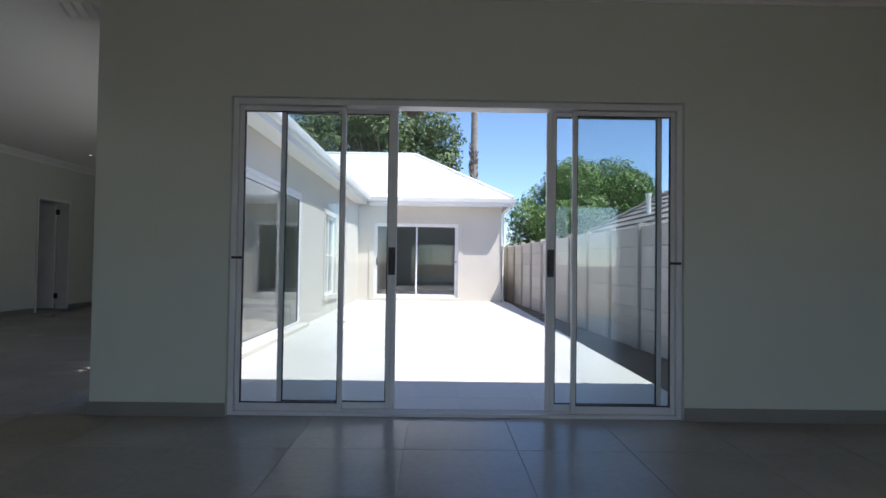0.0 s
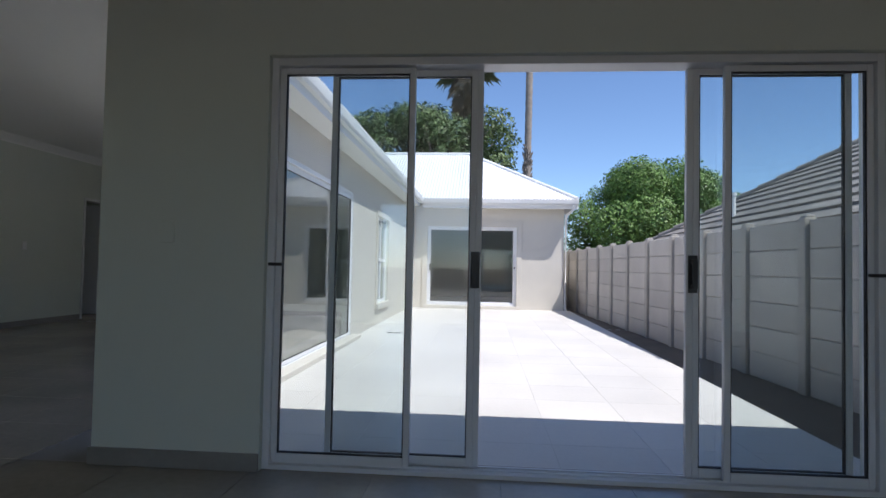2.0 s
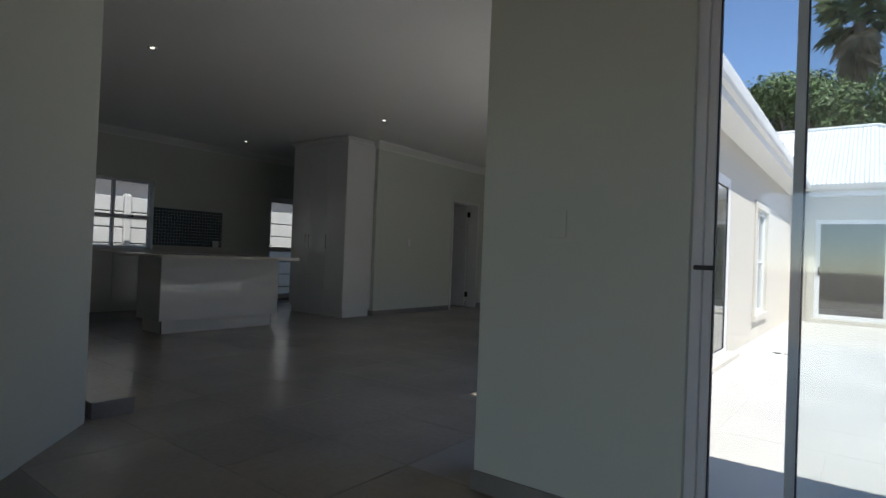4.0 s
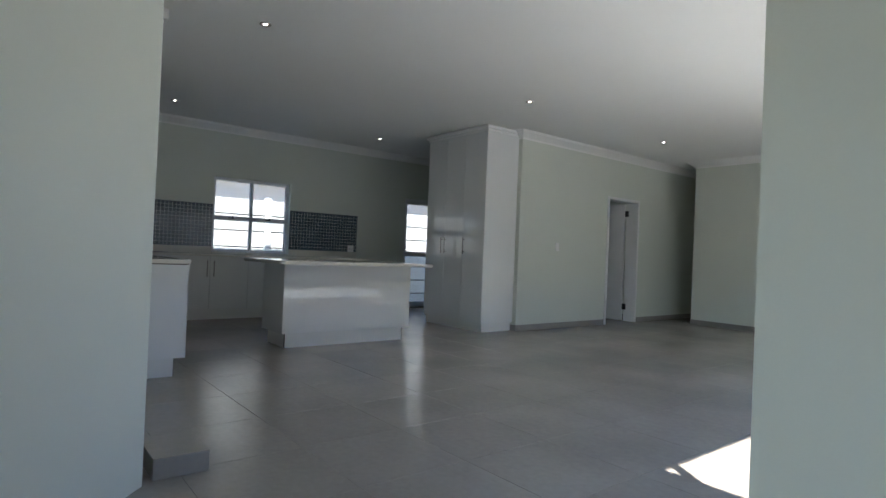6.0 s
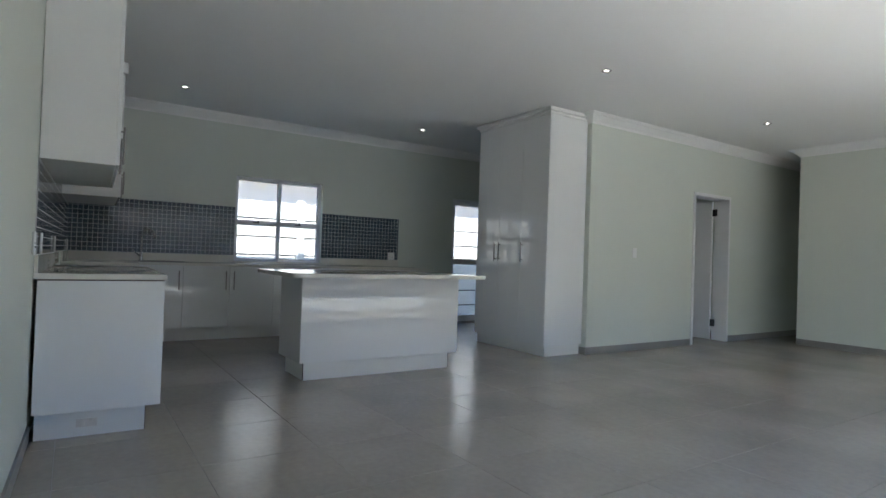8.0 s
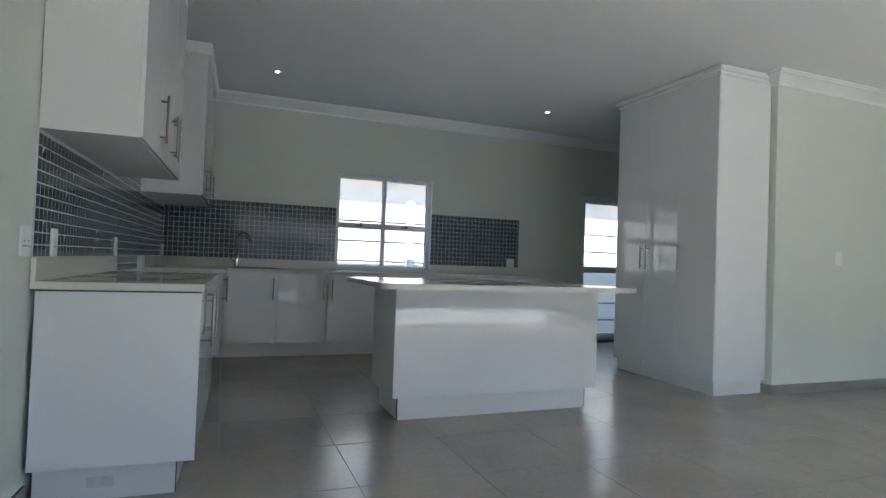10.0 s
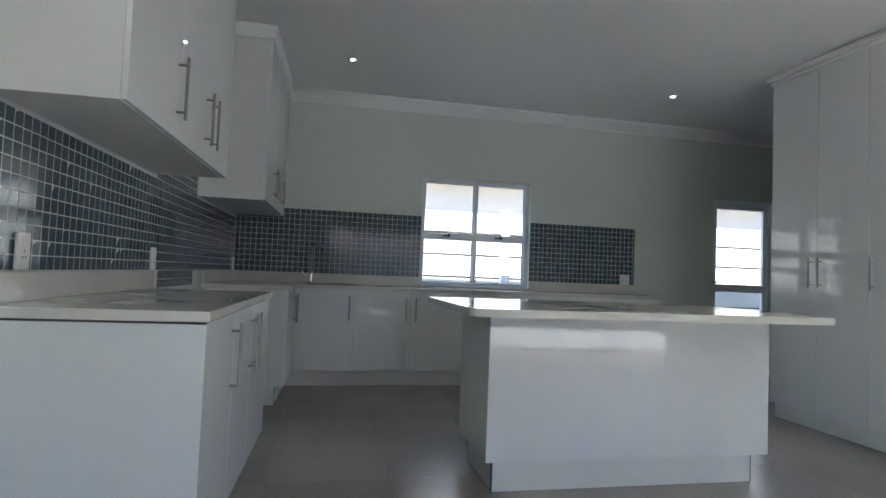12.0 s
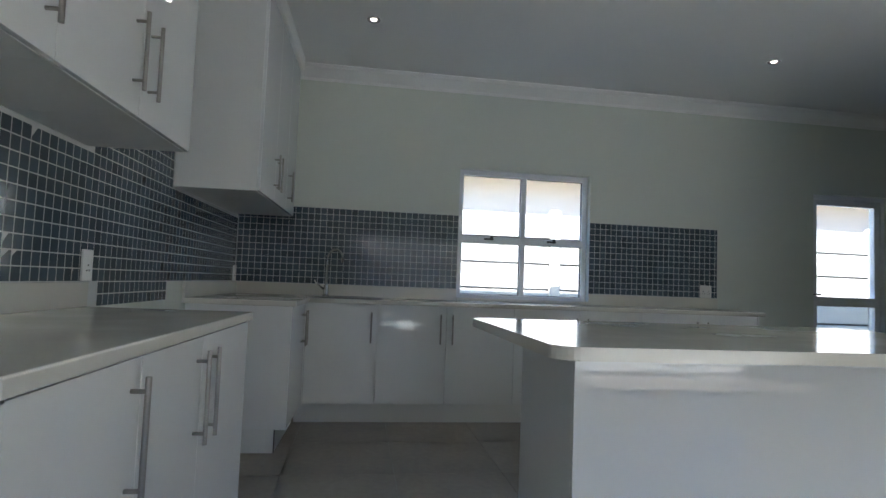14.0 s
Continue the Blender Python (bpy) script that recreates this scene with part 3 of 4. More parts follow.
part("board_edge", bx(EX - 0.063, EX - 0.0435, 3.6155, 3.6185, 0.002, 0.145), EDGE_GAP, pl, "dark raw board edge")
part("stain", bx(EX - 0.0448, EX - 0.0442, 3.28, 3.38, 0.05, 0.095), DIRTM, pl, "faint brown smudge")
UT = 2.665
part_top = tagged(obj("cabinet_cornice", box(bx(EX - 1.45, EX + 0.002, 3.065, 3.436, UT + 0.001, UT + 0.03, 0.004), EX - 1.45, EX + 0.03, 3.065, 3.465, UT + 0.03, H - 0.002, 0.012), CORN), "white cornice moulding over the wall cabinets", "cornice")

wt = tagged(obj("worktop", bx(EX - 1.5, EX + 0.012, 3.064, 3.7, 0.87, 0.902, 0.004), STONE), "cream polished quartz worktop on the base cabinets", "worktop")
part("upstand", bx(EX - 1.5, EX + 0.012, 3.0645, 3.082, 0.9022, 0.995, 0.002), STONE, wt)
# run along the side wall, far corner
for a, b in ((-8.82, -9.5),):
    u = unit("corner_cabinet", "white gloss corner base cabinet with steel bar handles", -10.0, a - 0.018, 3.08, 3.67, 0.147, 0.868, "")
    front(u, "y", 3.67, 1, b, a - 0.018, 0.147, 0.866, b + 0.12, 0.70, 0.24)
    bar_handle(u, (b + 0.2, 3.688, 0.70), (0, 1, 0), 0.24)
tagged(obj("end_panel", bx(-8.8375, -8.82, 3.08, 3.69, 0.147, 0.868, 0.001), CAB), "white gloss end panel of the corner cabinet", "cabinet panel")
pl = tagged(obj("plinth", bx(-9.58, -8.86, 3.09, 3.615, 0.0, 0.1465, 0.001), CARC), "white kick plate under the corner cabinet", "plinth")
part("board_edge", bx(-8.878, -8.8585, 3.6155, 3.6185, 0.002, 0.145), EDGE_GAP, pl, "dark raw board edge")
# wall cabinet in the corner
for i, (x1, x0) in enumerate(((-8.56, -9.0), (-9.0, -9.44), (-9.44, -9.83))):
    u = unit("wall_cabinet", WALLC, x0, x1, 3.065, 3.5, 1.512, 2.665, "wall cabinets in the corner")
    front(u, "y", 3.5, 1, x0, x1, 1.512, 2.665, (x0 + 0.05, x1 - 0.05, x1 - 0.06)[i], 1.69, 0.22)
tagged(obj("cabinet_cornice", bx(-9.83, -8.55, 3.065, 3.545, UT + 0.001, H - 0.002, 0.012), CORN), "white cornice moulding over the corner wall cabinets", "cornice")
bm = bx(-10.05, -8.8, 3.064, 3.715, 0.87, 0.902, 0.004)
wt3 = tagged(obj("worktop", bm, STONE), "cream polished quartz worktop in the kitchen corner", "worktop")
part("upstand", bx(-10.03, -8.8, 3.0645, 3.082, 0.9022, 0.995, 0.002), STONE, wt3)
for x in (-6.1, -6.42, -7.68, -9.95):
    w_ = 0.1 if x > -6.2 else 0.075
    plate("socket", "white plastic socket on the kitchen wall", "y", 3.0605 if x > -6.2 else 3.0685, 1, x, 1.06, w_, 0.12, 1, 2 if x > -6.2 else 1)
SKEW = Matrix.Translation((EX, 3.06, 0)) @ pose(0, 0, 0, 0, 0, -1.7) @ Matrix.Translation((-EX, -3.06, 0))
for o in [q for q in bpy.data.objects if q not in before_side and q.parent is None] + [side_wall, side_skirt]:
    o.matrix_basis = SKEW @ o.matrix_basis
# run along the back wall
ys = [3.79, 4.30, 4.81, 5.33, 5.86, 6.36, 6.86, 7.36]
for i, (y0, y1) in enumerate(zip(ys, ys[1:])):
    u = unit("base_cabinet", BASE, -10.0, -9.52, y0, y1, 0.147, 0.868, "base cabinets under the window")
    front(u, "x", -9.52, 1, y0, y1, 0.147, 0.866, y1 - 0.045 if i % 2 == 1 or i == 0 else y0 + 0.045, 0.70, 0.22)
tagged(obj("end_panel", bx(-10.0, -9.5, 7.3605, 7.378, 0.147, 0.868, 0.001), CAB), "white gloss end panel beside the scullery door", "cabinet panel")
tagged(obj("corner_filler", bx(-9.56, -9.497, 3.735, 3.7895, 0.147, 0.866), CAB), "white gloss corner filler strip", "cabinet panel")
tagged(obj("plinth", bx(-9.8, -9.58, 3.73, 7.34, 0.0, 0.1465, 0.001), CARC), "white kick plate under the back cabinets", "plinth")
bm = bx(-10.028, -9.475, 3.79, 7.42, 0.869, 0.9005, 0.004)
wt2 = tagged(obj("worktop", bm, STONE), "cream polished quartz corner worktop under the window", "worktop")
for b in ((-10.03, -10.012, 3.18, KW[0]), (-10.03, -10.012, KW[1], 7.36)):
    part("upstand", bx(*b, 0.9022, 0.995, 0.002), STONE, wt2)
# sink and tap
sk = empty("sink", "round stainless steel sink let into the worktop", "sink")
bm = bmesh.new()
prof = [(0.235, 0.9025), (0.235, 0.908), (0.215, 0.909), (0.2, 0.905), (0.19, 0.9035)]
rings = []
for r, z in prof:
    rings.append([bm.verts.new((-9.74 + r * math.cos(2 * math.pi * k / 40), 4.1 + r * math.sin(2 * math.pi * k / 40), z)) for k in range(40)])
for a, b in zip(rings, rings[1:]):
    for k in range(40):
        bm.faces.new((a[k], a[(k + 1) % 40], b[(k + 1) % 40], b[k])).smooth = True
bm.faces.new(rings[-1])
part("rim", bm, STEEL, sk)
tp = empty("tap", "chrome swan-neck mixer tap behind the sink", "tap")
part("base", cyl(cyl(bmesh.new(), (-9.86, 3.9, 0.9022), (-9.86, 3.9, 0.915), 0.027, seg=24), (-9.86, 3.9, 0.915), (-9.86, 3.9, 0.99), 0.02, seg=24), CHROME, tp)
pts = [(-9.86, 3.9, 0.98), (-9.86, 3.9, 1.2)] + [(-9.86 + 0.05 - 0.05 * math.cos(a), 3.9 + 0.06 - 0.06 * math.cos(a), 1.2 + 0.07 * math.sin(a)) for a in [math.pi * k / 10 for k in range(1, 10)]] + [(-9.76, 4.02, 1.17)]
part("spout", tube(bmesh.new(), pts, 0.011), CHROME, tp)
part("lever", tube(bmesh.new(), [(-9.85, 3.88, 0.96), (-9.82, 3.83, 1.0), (-9.81, 3.81, 1.03)], [0.009, 0.007, 0.006]), CHROME, tp)

# ---- island ----
isl = empty("kitchen_island", "white gloss kitchen island on a recessed plinth", "kitchen island")
part("carcass", bx(-7.55, -7.03, 4.835, 6.365, 0.147, 0.866, 0.001), CARC, isl)
part("front_panel", bx(-7.029, -7.01, 4.817, 6.382, 0.147, 0.866, 0.0012), CAB, isl)
part("side_panel", bx(-7.55, -7.0295, 4.817, 4.8345, 0.147, 0.866, 0.0012), CAB, isl)
part("side_panel", bx(-7.55, -7.0295, 6.3655, 6.382, 0.147, 0.866, 0.0012), CAB, isl)
p = part("plinth", bx(-7.5, -7.04, 4.862, 6.3, 0.0, 0.1465, 0.001), CARC, isl)
part("board_edge", bx(-7.058, -7.0385, 6.3005, 6.3035, 0.002, 0.145), EDGE_GAP, p, "dark raw board edge")
part("board_edge", bx(-7.058, -7.0385, 4.8585, 4.8615, 0.002, 0.145), EDGE_GAP, p, "dark raw board edge")
front(isl, "x", -7.55, -1, 4.817, 5.6, 0.147, 0.866)
front(isl, "x", -7.55, -1, 5.6, 6.382, 0.147, 0.866)
bm = bmesh.new()
r, x0, x1, y0, y1 = 0.06, -7.72, -6.66, 4.63, 6.47
pts = []
for cx, cy, a0 in ((x1 - r, y1 - r, 0), (x0 + r, y1 - r, 90), (x0 + r, y0 + r, 180), (x1 - r, y0 + r, 270)):
    pts += [(cx + r * math.cos(radians(a0 + k * 15)), cy + r * math.sin(radians(a0 + k * 15))) for k in range(7)]
lo, hi = [bm.verts.new((x, y, 0.868)) for x, y in pts], [bm.verts.new((x, y, 0.902)) for x, y in pts]
bm.faces.new(list(reversed(lo))), bm.faces.new(hi)
for i in range(len(pts)):
    bm.faces.new((lo[i], lo[(i + 1) % len(pts)], hi[(i + 1) % len(pts)], hi[i]))
bmesh.ops.bevel(bm, geom=[e for e in bm.edges if abs(e.verts[0].co.z - e.verts[1].co.z) < 1e-6], offset=0.004, segments=2, affect="EDGES")
tagged(obj("island_worktop", bm, STONE), "cream polished quartz top with rounded corners on the island", "worktop")

# ---- pantry ----
pan = empty("pantry_cupboard", "tall white gloss pantry cupboard reaching the ceiling", "cupboard")
part("carcass", bx(-8.34, -7.082, 7.61, 8.18, 0.117, 2.7, 0.001), CARC, pan)
part("side_panel", bx(-7.08, -7.062, 7.603, 8.182, 0.117, 2.7, 0.0012), CAB, pan)
for a, b, h in ((-8.34, -7.905, -7.945), (-7.905, -7.5, -7.865), (-7.5, -7.064, -7.46)):
    front(pan, "y", 7.6095, -1, a, b, 0.117, 2.7, h, 1.155, 0.23)
part("plinth", bx(-8.32, -7.09, 7.63, 8.17, 0.0, 0.1165, 0.001), CARC, pan)
bm = bx(-8.36, -7.055, 7.585, 8.185, 2.701, 2.73, 0.004)
box(bm, -8.39, -7.03, 7.555, 8.185, 2.73, H - 0.002, 0.015)
part("cornice", bm, CORN, pan, "white cornice moulding")

# ---- kitchen window and scullery door ----
w2 = empty("window_2", "white aluminium four-pane kitchen window looking at a boundary wall", "window", kind="structure")
bm = frame_bars(bmesh.new(), "x", -10.12, 0.06, KW[0], KW[1], KW[2], KW[3], 0.045)
ym, zm = (KW[0] + KW[1]) / 2, 1.43
box(bm, -10.149, -10.091, ym - 0.022, ym + 0.022, KW[2] + 0.045, KW[3] - 0.045, 0.003)
box(bm, -10.148, -10.092, KW[0] + 0.045, KW[1] - 0.045, zm - 0.03, zm + 0.03, 0.003)
part("window_frame", bm, ALU, w2)
for a, b in ((KW[0] + 0.045, ym - 0.022), (ym + 0.022, KW[1] - 0.045)):
    for c, d in ((KW[2] + 0.045, zm - 0.03), (zm + 0.03, KW[3] - 0.045)):
        part("pane", slab("x", -10.12, 0.005, a, b, c, d), GLASS, w2).visible_shadow = False
        part("gasket", frame_bars(bmesh.new(), "x", -10.12, 0.02, a, b, c, d, 0.005, 0.0), RUBBER, w2, "black rubber gasket")
    m_ = (a + b) / 2
    part("handle", box(bx(-10.09, -10.07, m_ - 0.012, m_ + 0.012, zm - 0.005, zm + 0.03, 0.003), -10.075, -10.06, m_ - 0.07, m_ + 0.015, zm - 0.004, zm + 0.012, 0.004), BLACK, w2, "black casement handle")
part("window_sill", bx(-10.09, -9.999, KW[0] + 0.002, KW[1] - 0.002, 0.903, 0.925, 0.003), STONE, w2)
d4 = empty("door_2", "white aluminium glazed outer door with a middle rail", "door", kind="structure")
bm = frame_bars(bmesh.new(), "x", -10.12, 0.07, KD[0], KD[1], 0.0, KD[3], 0.04)
part("door_frame", bm, ALU, d4)
bm = frame_bars(bmesh.new(), "x", -10.12, 0.045, KD[0] + 0.042, KD[1] - 0.042, 0.03, KD[3] - 0.042, 0.055, 0.004, 0.09)
box(bm, -10.142, -10.098, KD[0] + 0.097, KD[1] - 0.097, 0.96, 1.05, 0.003)
lf = part("door_leaf", bm, ALU, d4)
for c, d in ((0.12, 0.96), (1.05, KD[3] - 0.097)):
    part("pane", slab("x", -10.12, 0.005, KD[0] + 0.097, KD[1] - 0.097, c, d), GLASS, lf).visible_shadow = False
part("handle", tube(cyl(bmesh.new(), (-10.098, 8.33, 1.07), (-10.06, 8.33, 1.07), 0.009), [(-10.06, 8.33, 1.07), (-10.055, 8.38, 1.07), (-10.055, 8.45, 1.07)], 0.008), BLACK, lf, "black lever handle")
part("threshold", bx(-10.2, -10.03, KD[0], KD[1], -0.02, 0.029, 0.003), SKIRT, d4)

# ---- passage door, open into the next room ----
d5 = empty("door_1", "white flush timber door standing open in a white frame", "door", kind="structure")
bm = bmesh.new()
for a, b, c, d in ((10.21, 10.255, 0, 2.07), (11.065, 11.11, 0, 2.07), (10.255, 11.065, 2.025, 2.07)):
    box(bm, -7.21, -6.985, a, b, c, d, 0.004)
part("door_frame", bm, DOORP, d5)
lf = part("door_leaf", bx(-8.0, -7.215, 11.015, 11.055, 0.01, 2.015, 0.002), DOORP, d5)
for z in (0.25, 1.85):
    part("hinge", bx(-7.215, -7.16, 11.025, 11.06, z - 0.05, z + 0.05, 0.002), BLACK, d5, "dark steel hinge")
part("handle", tube(cyl(bmesh.new(), (-7.92, 10.975, 1.0), (-7.92, 10.93, 1.0), 0.01), [(-7.92, 10.93, 1.0), (-7.87, 10.928, 1.0), (-7.8, 10.928, 1.0)], 0.009), STEEL, lf, "steel lever handle")


SK = "white plastic double socket on the mosaic splashback"
plate("socket", SK, "x", -10.017, 1, 7.24, 1.055, 0.11, 0.11, 2, 2)
plate("light_switch", "white plastic light switch beside the door", "x", -6.9995, 1, 9.0, 1.2, 0.075, 0.12, 1)
plate("light_switch", "off-white plastic switch plate on the plain wall", "y", 3.7745, -1, -1.71, 1.15, 0.07, 0.11, 0, 0, WALL)


# ---- downlights ----
def downlight():
    e = empty("downlight", "small round recessed ceiling downlight, switched on", "ceiling light", "ceiling downlights")
    bm = bmesh.new()
    prof = [(0.045, -0.001), (0.044, -0.006), (0.036, -0.008), (0.026, -0.005), (0.022, -0.001)]
    rg = [[bm.verts.new((r * math.cos(2 * math.pi * k / 24), r * math.sin(2 * math.pi * k / 24), z)) for k in range(24)] for r, z in prof]
    for a, b in zip(rg, rg[1:]):
        for k in range(24):
            bm.faces.new((a[k], a[(k + 1) % 24], b[(k + 1) % 24], b[k])).smooth = True
    part("trim_ring", bm, STEEL, e, "brushed metal trim ring")
    part("bulb", cyl(bmesh.new(), (0, 0, -0.004), (0, 0, -0.001), 0.016, seg=20), LAMPG, e, "glowing lamp face")
    return e


dl = downlight()
spots = [(-9.04, 4.17), (-9.04, 7.13), (-5.92, 4.11), (-5.92, 7.15), (-5.97, 10.04), (-3.31, 7.12)]
dl.matrix_basis = pose(*spots[0], H)
for x, y in spots[1:]:
    copy_thing(dl, pose(x, y, H))

# ---- boundary walls ----
def precast(name, label, p0, p1, bays, rows, rh, base, mp, mq, mj, gap):
    """Precast wall: slotted posts with stacked panels between them."""
    a, b = Vector((*p0, base)), Vector((*p1, base))
    d = (b - a) / bays
    ang = math.degrees(math.atan2(d.y, d.x))
    L = d.length
    e = empty(name, label, "boundary wall", kind="structure")
    pm = mesh_of("panel", bx(0.066, L - 0.066, -0.022, 0.022, gap, rh - gap, 0.007), mq)
    jm = mesh_of("joint", bx(0.05, L - 0.05, -0.006, 0.006, 0.0, rows * rh - 0.01), mj)
    cap = mesh_of("post", box(bx(-0.055, 0.055, -0.06, 0.06, 0, rows * rh + 0.02, 0.01), -0.05, 0.05, -0.045, 0.045, rows * rh + 0.02, rows * rh + 0.045, 0.01), mp)
    for i in range(bays + 1):
        shared("post", cap, e, a + d * i).rotation_euler = (0, 0, radians(ang))
        if i < bays:
            shared("joint", jm, e, a + d * i).rotation_euler = (0, 0, radians(ang))
            for k in range(rows):
                o = shared("panel", pm, e, a + d * i + Vector((0, 0, rh * k)))
                o.rotation_euler = (radians(random.uniform(-0.6, 0.6)), 0, radians(ang))
    return e


precast("boundary_wall", "grey-brown precast concrete boundary wall of posts and panels", (3.305, -0.75), (2.05, 20.25), 20, 6, 0.272, -0.125, CONCP, CONC, CONCP, 0.005)
# the dark core paints shade into the panel grooves and post slots
precast("boundary_wall", "white-painted precast concrete boundary wall behind the kitchen", (-11.3, -1.73), (-11.3, 20.27), 11, 7, 0.279, -0.11, WCONC, WCONC, JOINT, 0.011)
west = empty("neighbour_house", "pale neighbouring house behind the white boundary wall", "house")
part("wall", bx(-20, -13.2, -4, 24, -0.12, 2.62), CREAM, west)
part("soffit", bx(-13.198, -12.72, -4.4, 24.4, 2.6, 2.618), CREAM, west, "white boxed soffit")
part("fascia", bx(-12.72, -12.7, -4.4, 24.4, 2.58, 2.8, 0.004), FASCIA, west, "white fascia board")
bm = bmesh.new()
v = [bm.verts.new(p) for p in ((-12.68, -4.5, 2.8), (-12.68, 24.5, 2.8), (-16.6, 24.5, 4.6), (-16.6, -4.5, 4.6), (-20.8, -4.5, 2.8), (-20.8, 24.5, 2.8))]
bm.faces.new((v[0], v[1], v[2], v[3])), bm.faces.new((v[3], v[2], v[5], v[4])), bm.faces.new((v[0], v[3], v[4])), bm.faces.new((v[1], v[5], v[2]))
part("roof", bm, RTILE, west, "grey tiled gable roof")

# ---- neighbour's roof behind the boundary wall ----
nb = empty("neighbour_house", "neighbouring house with a grey concrete tile hip roof", "house")
part("wall", bx(4.7, 13.2, -3.0, 16.6, -0.12, 1.75), RENDER, nb)
A, B, C = Vector((4.3, 17.0, 1.72)), Vector((9.0, 12.4, 4.55)), Vector((4.3, -4.0, 1.72))
courses = 15
bm = bmesh.new()
upv = Vector((4.7, 0, 2.83))
nrm = Vector((-2.83, 0, 4.7)).normalized()
for i in range(courses):
    s0, s1 = i / courses, (i + 1.12) / courses
    y_far0, y_far1 = 17.0 - 4.6 * s0, 17.0 - 4.6 * min(s1, 1)
    n = 60
    for k in range(n):
        ya, yb = -4.0 + (y_far0 + 4.0) * k / n, -4.0 + (y_far0 + 4.0) * (k + 1) / n
        yc, yd = -4.0 + (y_far1 + 4.0) * k / n, -4.0 + (y_far1 + 4.0) * (k + 1) / n
        p = Vector((4.3, 0, 1.72)) + upv * s0
        q = Vector((4.3, 0, 1.72)) + upv * s1
        lift = nrm * 0.045
        v = [bm.verts.new(w) for w in (p + Vector((0, ya + 0.01, 0)) + lift, p + Vector((0, yb, 0)) + lift, q + Vector((0, yd, 0)), q + Vector((0, yc + 0.01, 0)), p + Vector((0, ya + 0.01, 0)), p + Vector((0, yb, 0)))]
        bm.faces.new((v[0], v[1], v[2], v[3]))
        bm.faces.new((v[4], v[5], v[1], v[0]))
roof = part("roof", bm, RTILE, nb, "grey-brown concrete roof tiles in courses")
bm = bmesh.new()
v = [bm.verts.new(p) for p in ((4.3, 17, 1.7), (9, 12.4, 4.53), (13.7, 17, 1.7), (13.7, -4, 1.7), (9, -4, 4.53), (4.3, -4, 1.7))]
bm.faces.new((v[0], v[1], v[2])), bm.faces.new((v[2], v[1], v[4], v[3])), bm.faces.new((v[0], v[5], v[4], v[1])), bm.faces.new((v[3], v[4], v[5]))
part("roof_back", bm, RTILE, nb)
bm = bmesh.new()
for k in range(16):
    a, b = A.lerp(B, k / 16), A.lerp(B, (k + 1.1) / 16)
    cyl(bm, a + Vector((0, 0, 0.05)), b + Vector((0, 0, 0.03)), 0.085, 0.065, 10)
part("hip_tiles", bm, RTILE, nb, "row of rounded hip tiles")
bm = bmesh.new()
for k in range(40):
    y = 12.4 - k * 0.4
    cyl(bm, (9, y, 4.6), (9, y - 0.43, 4.58), 0.085, 0.075, 10)
part("ridge_tiles", bm, RTILE, nb, "row of rounded ridge tiles")
part("vent_pipe", cyl(cyl(bmesh.new(), (5.0, 13.2, 2.0), (5.0, 13.2, 2.62), 0.055, seg=14), (5.0, 13.2, 2.6), (5.0, 13.2, 2.66), 0.075, seg=14), FASCIA, nb, "white vent pipe")


# ---- trees ----
def leaf_mesh(name, pos, nor, size, aspect, material, rng):
    """Many small folded leaves at the places given, each facing about its own way."""
    n = len(pos)
    t = rng.normal(size=(n, 3))
    t -= (t * nor).sum(1)[:, None] * nor
    t /= np.linalg.norm(t, axis=1)[:, None] + 1e-9
    b = np.cross(nor, t)
    s = (size * rng.uniform(0.6, 1.3, n))[:, None]
    v = np.stack([pos - t * s, pos + b * s * aspect + nor * s * 0.12, pos + t * s, pos - b * s * aspect + nor * s * 0.12], 1).reshape(-1, 3)
    f = np.arange(4 * n).reshape(-1, 4)
    me = bpy.data.meshes.new(name)
    me.from_pydata(v.tolist(), [], np.concatenate([f[:, [0, 1, 2]], f[:, [0, 2, 3]]]).tolist())
    me.materials.append(material)
    return me


def crown_points(rng, lobes, per, shell=0.45):
    P, N = [], []
    for cx, cy, cz, r, fl in lobes:
        m = int(per * r * r)
        d = rng.normal(size=(m, 3))
        d /= np.linalg.norm(d, axis=1)[:, None]
        rad = r * (1 - shell * rng.random(m) ** 1.6)
        wob = 1 + 0.13 * np.sin(d[:, 0] * 7 + cx) * np.cos(d[:, 2] * 6 + cy) + 0.08 * np.sin(d[:, 1] * 13 + cz)
        P.append(np.stack([cx + d[:, 0] * rad * wob, cy + d[:, 1] * rad * wob, cz + d[:, 2] * rad * wob * fl], 1))
        nn = d + rng.normal(size=(m, 3)) * 0.55 + np.array([0, 0, 0.3])
        N.append(nn / np.linalg.norm(nn, axis=1)[:, None])
    return np.concatenate(P), np.concatenate(N)


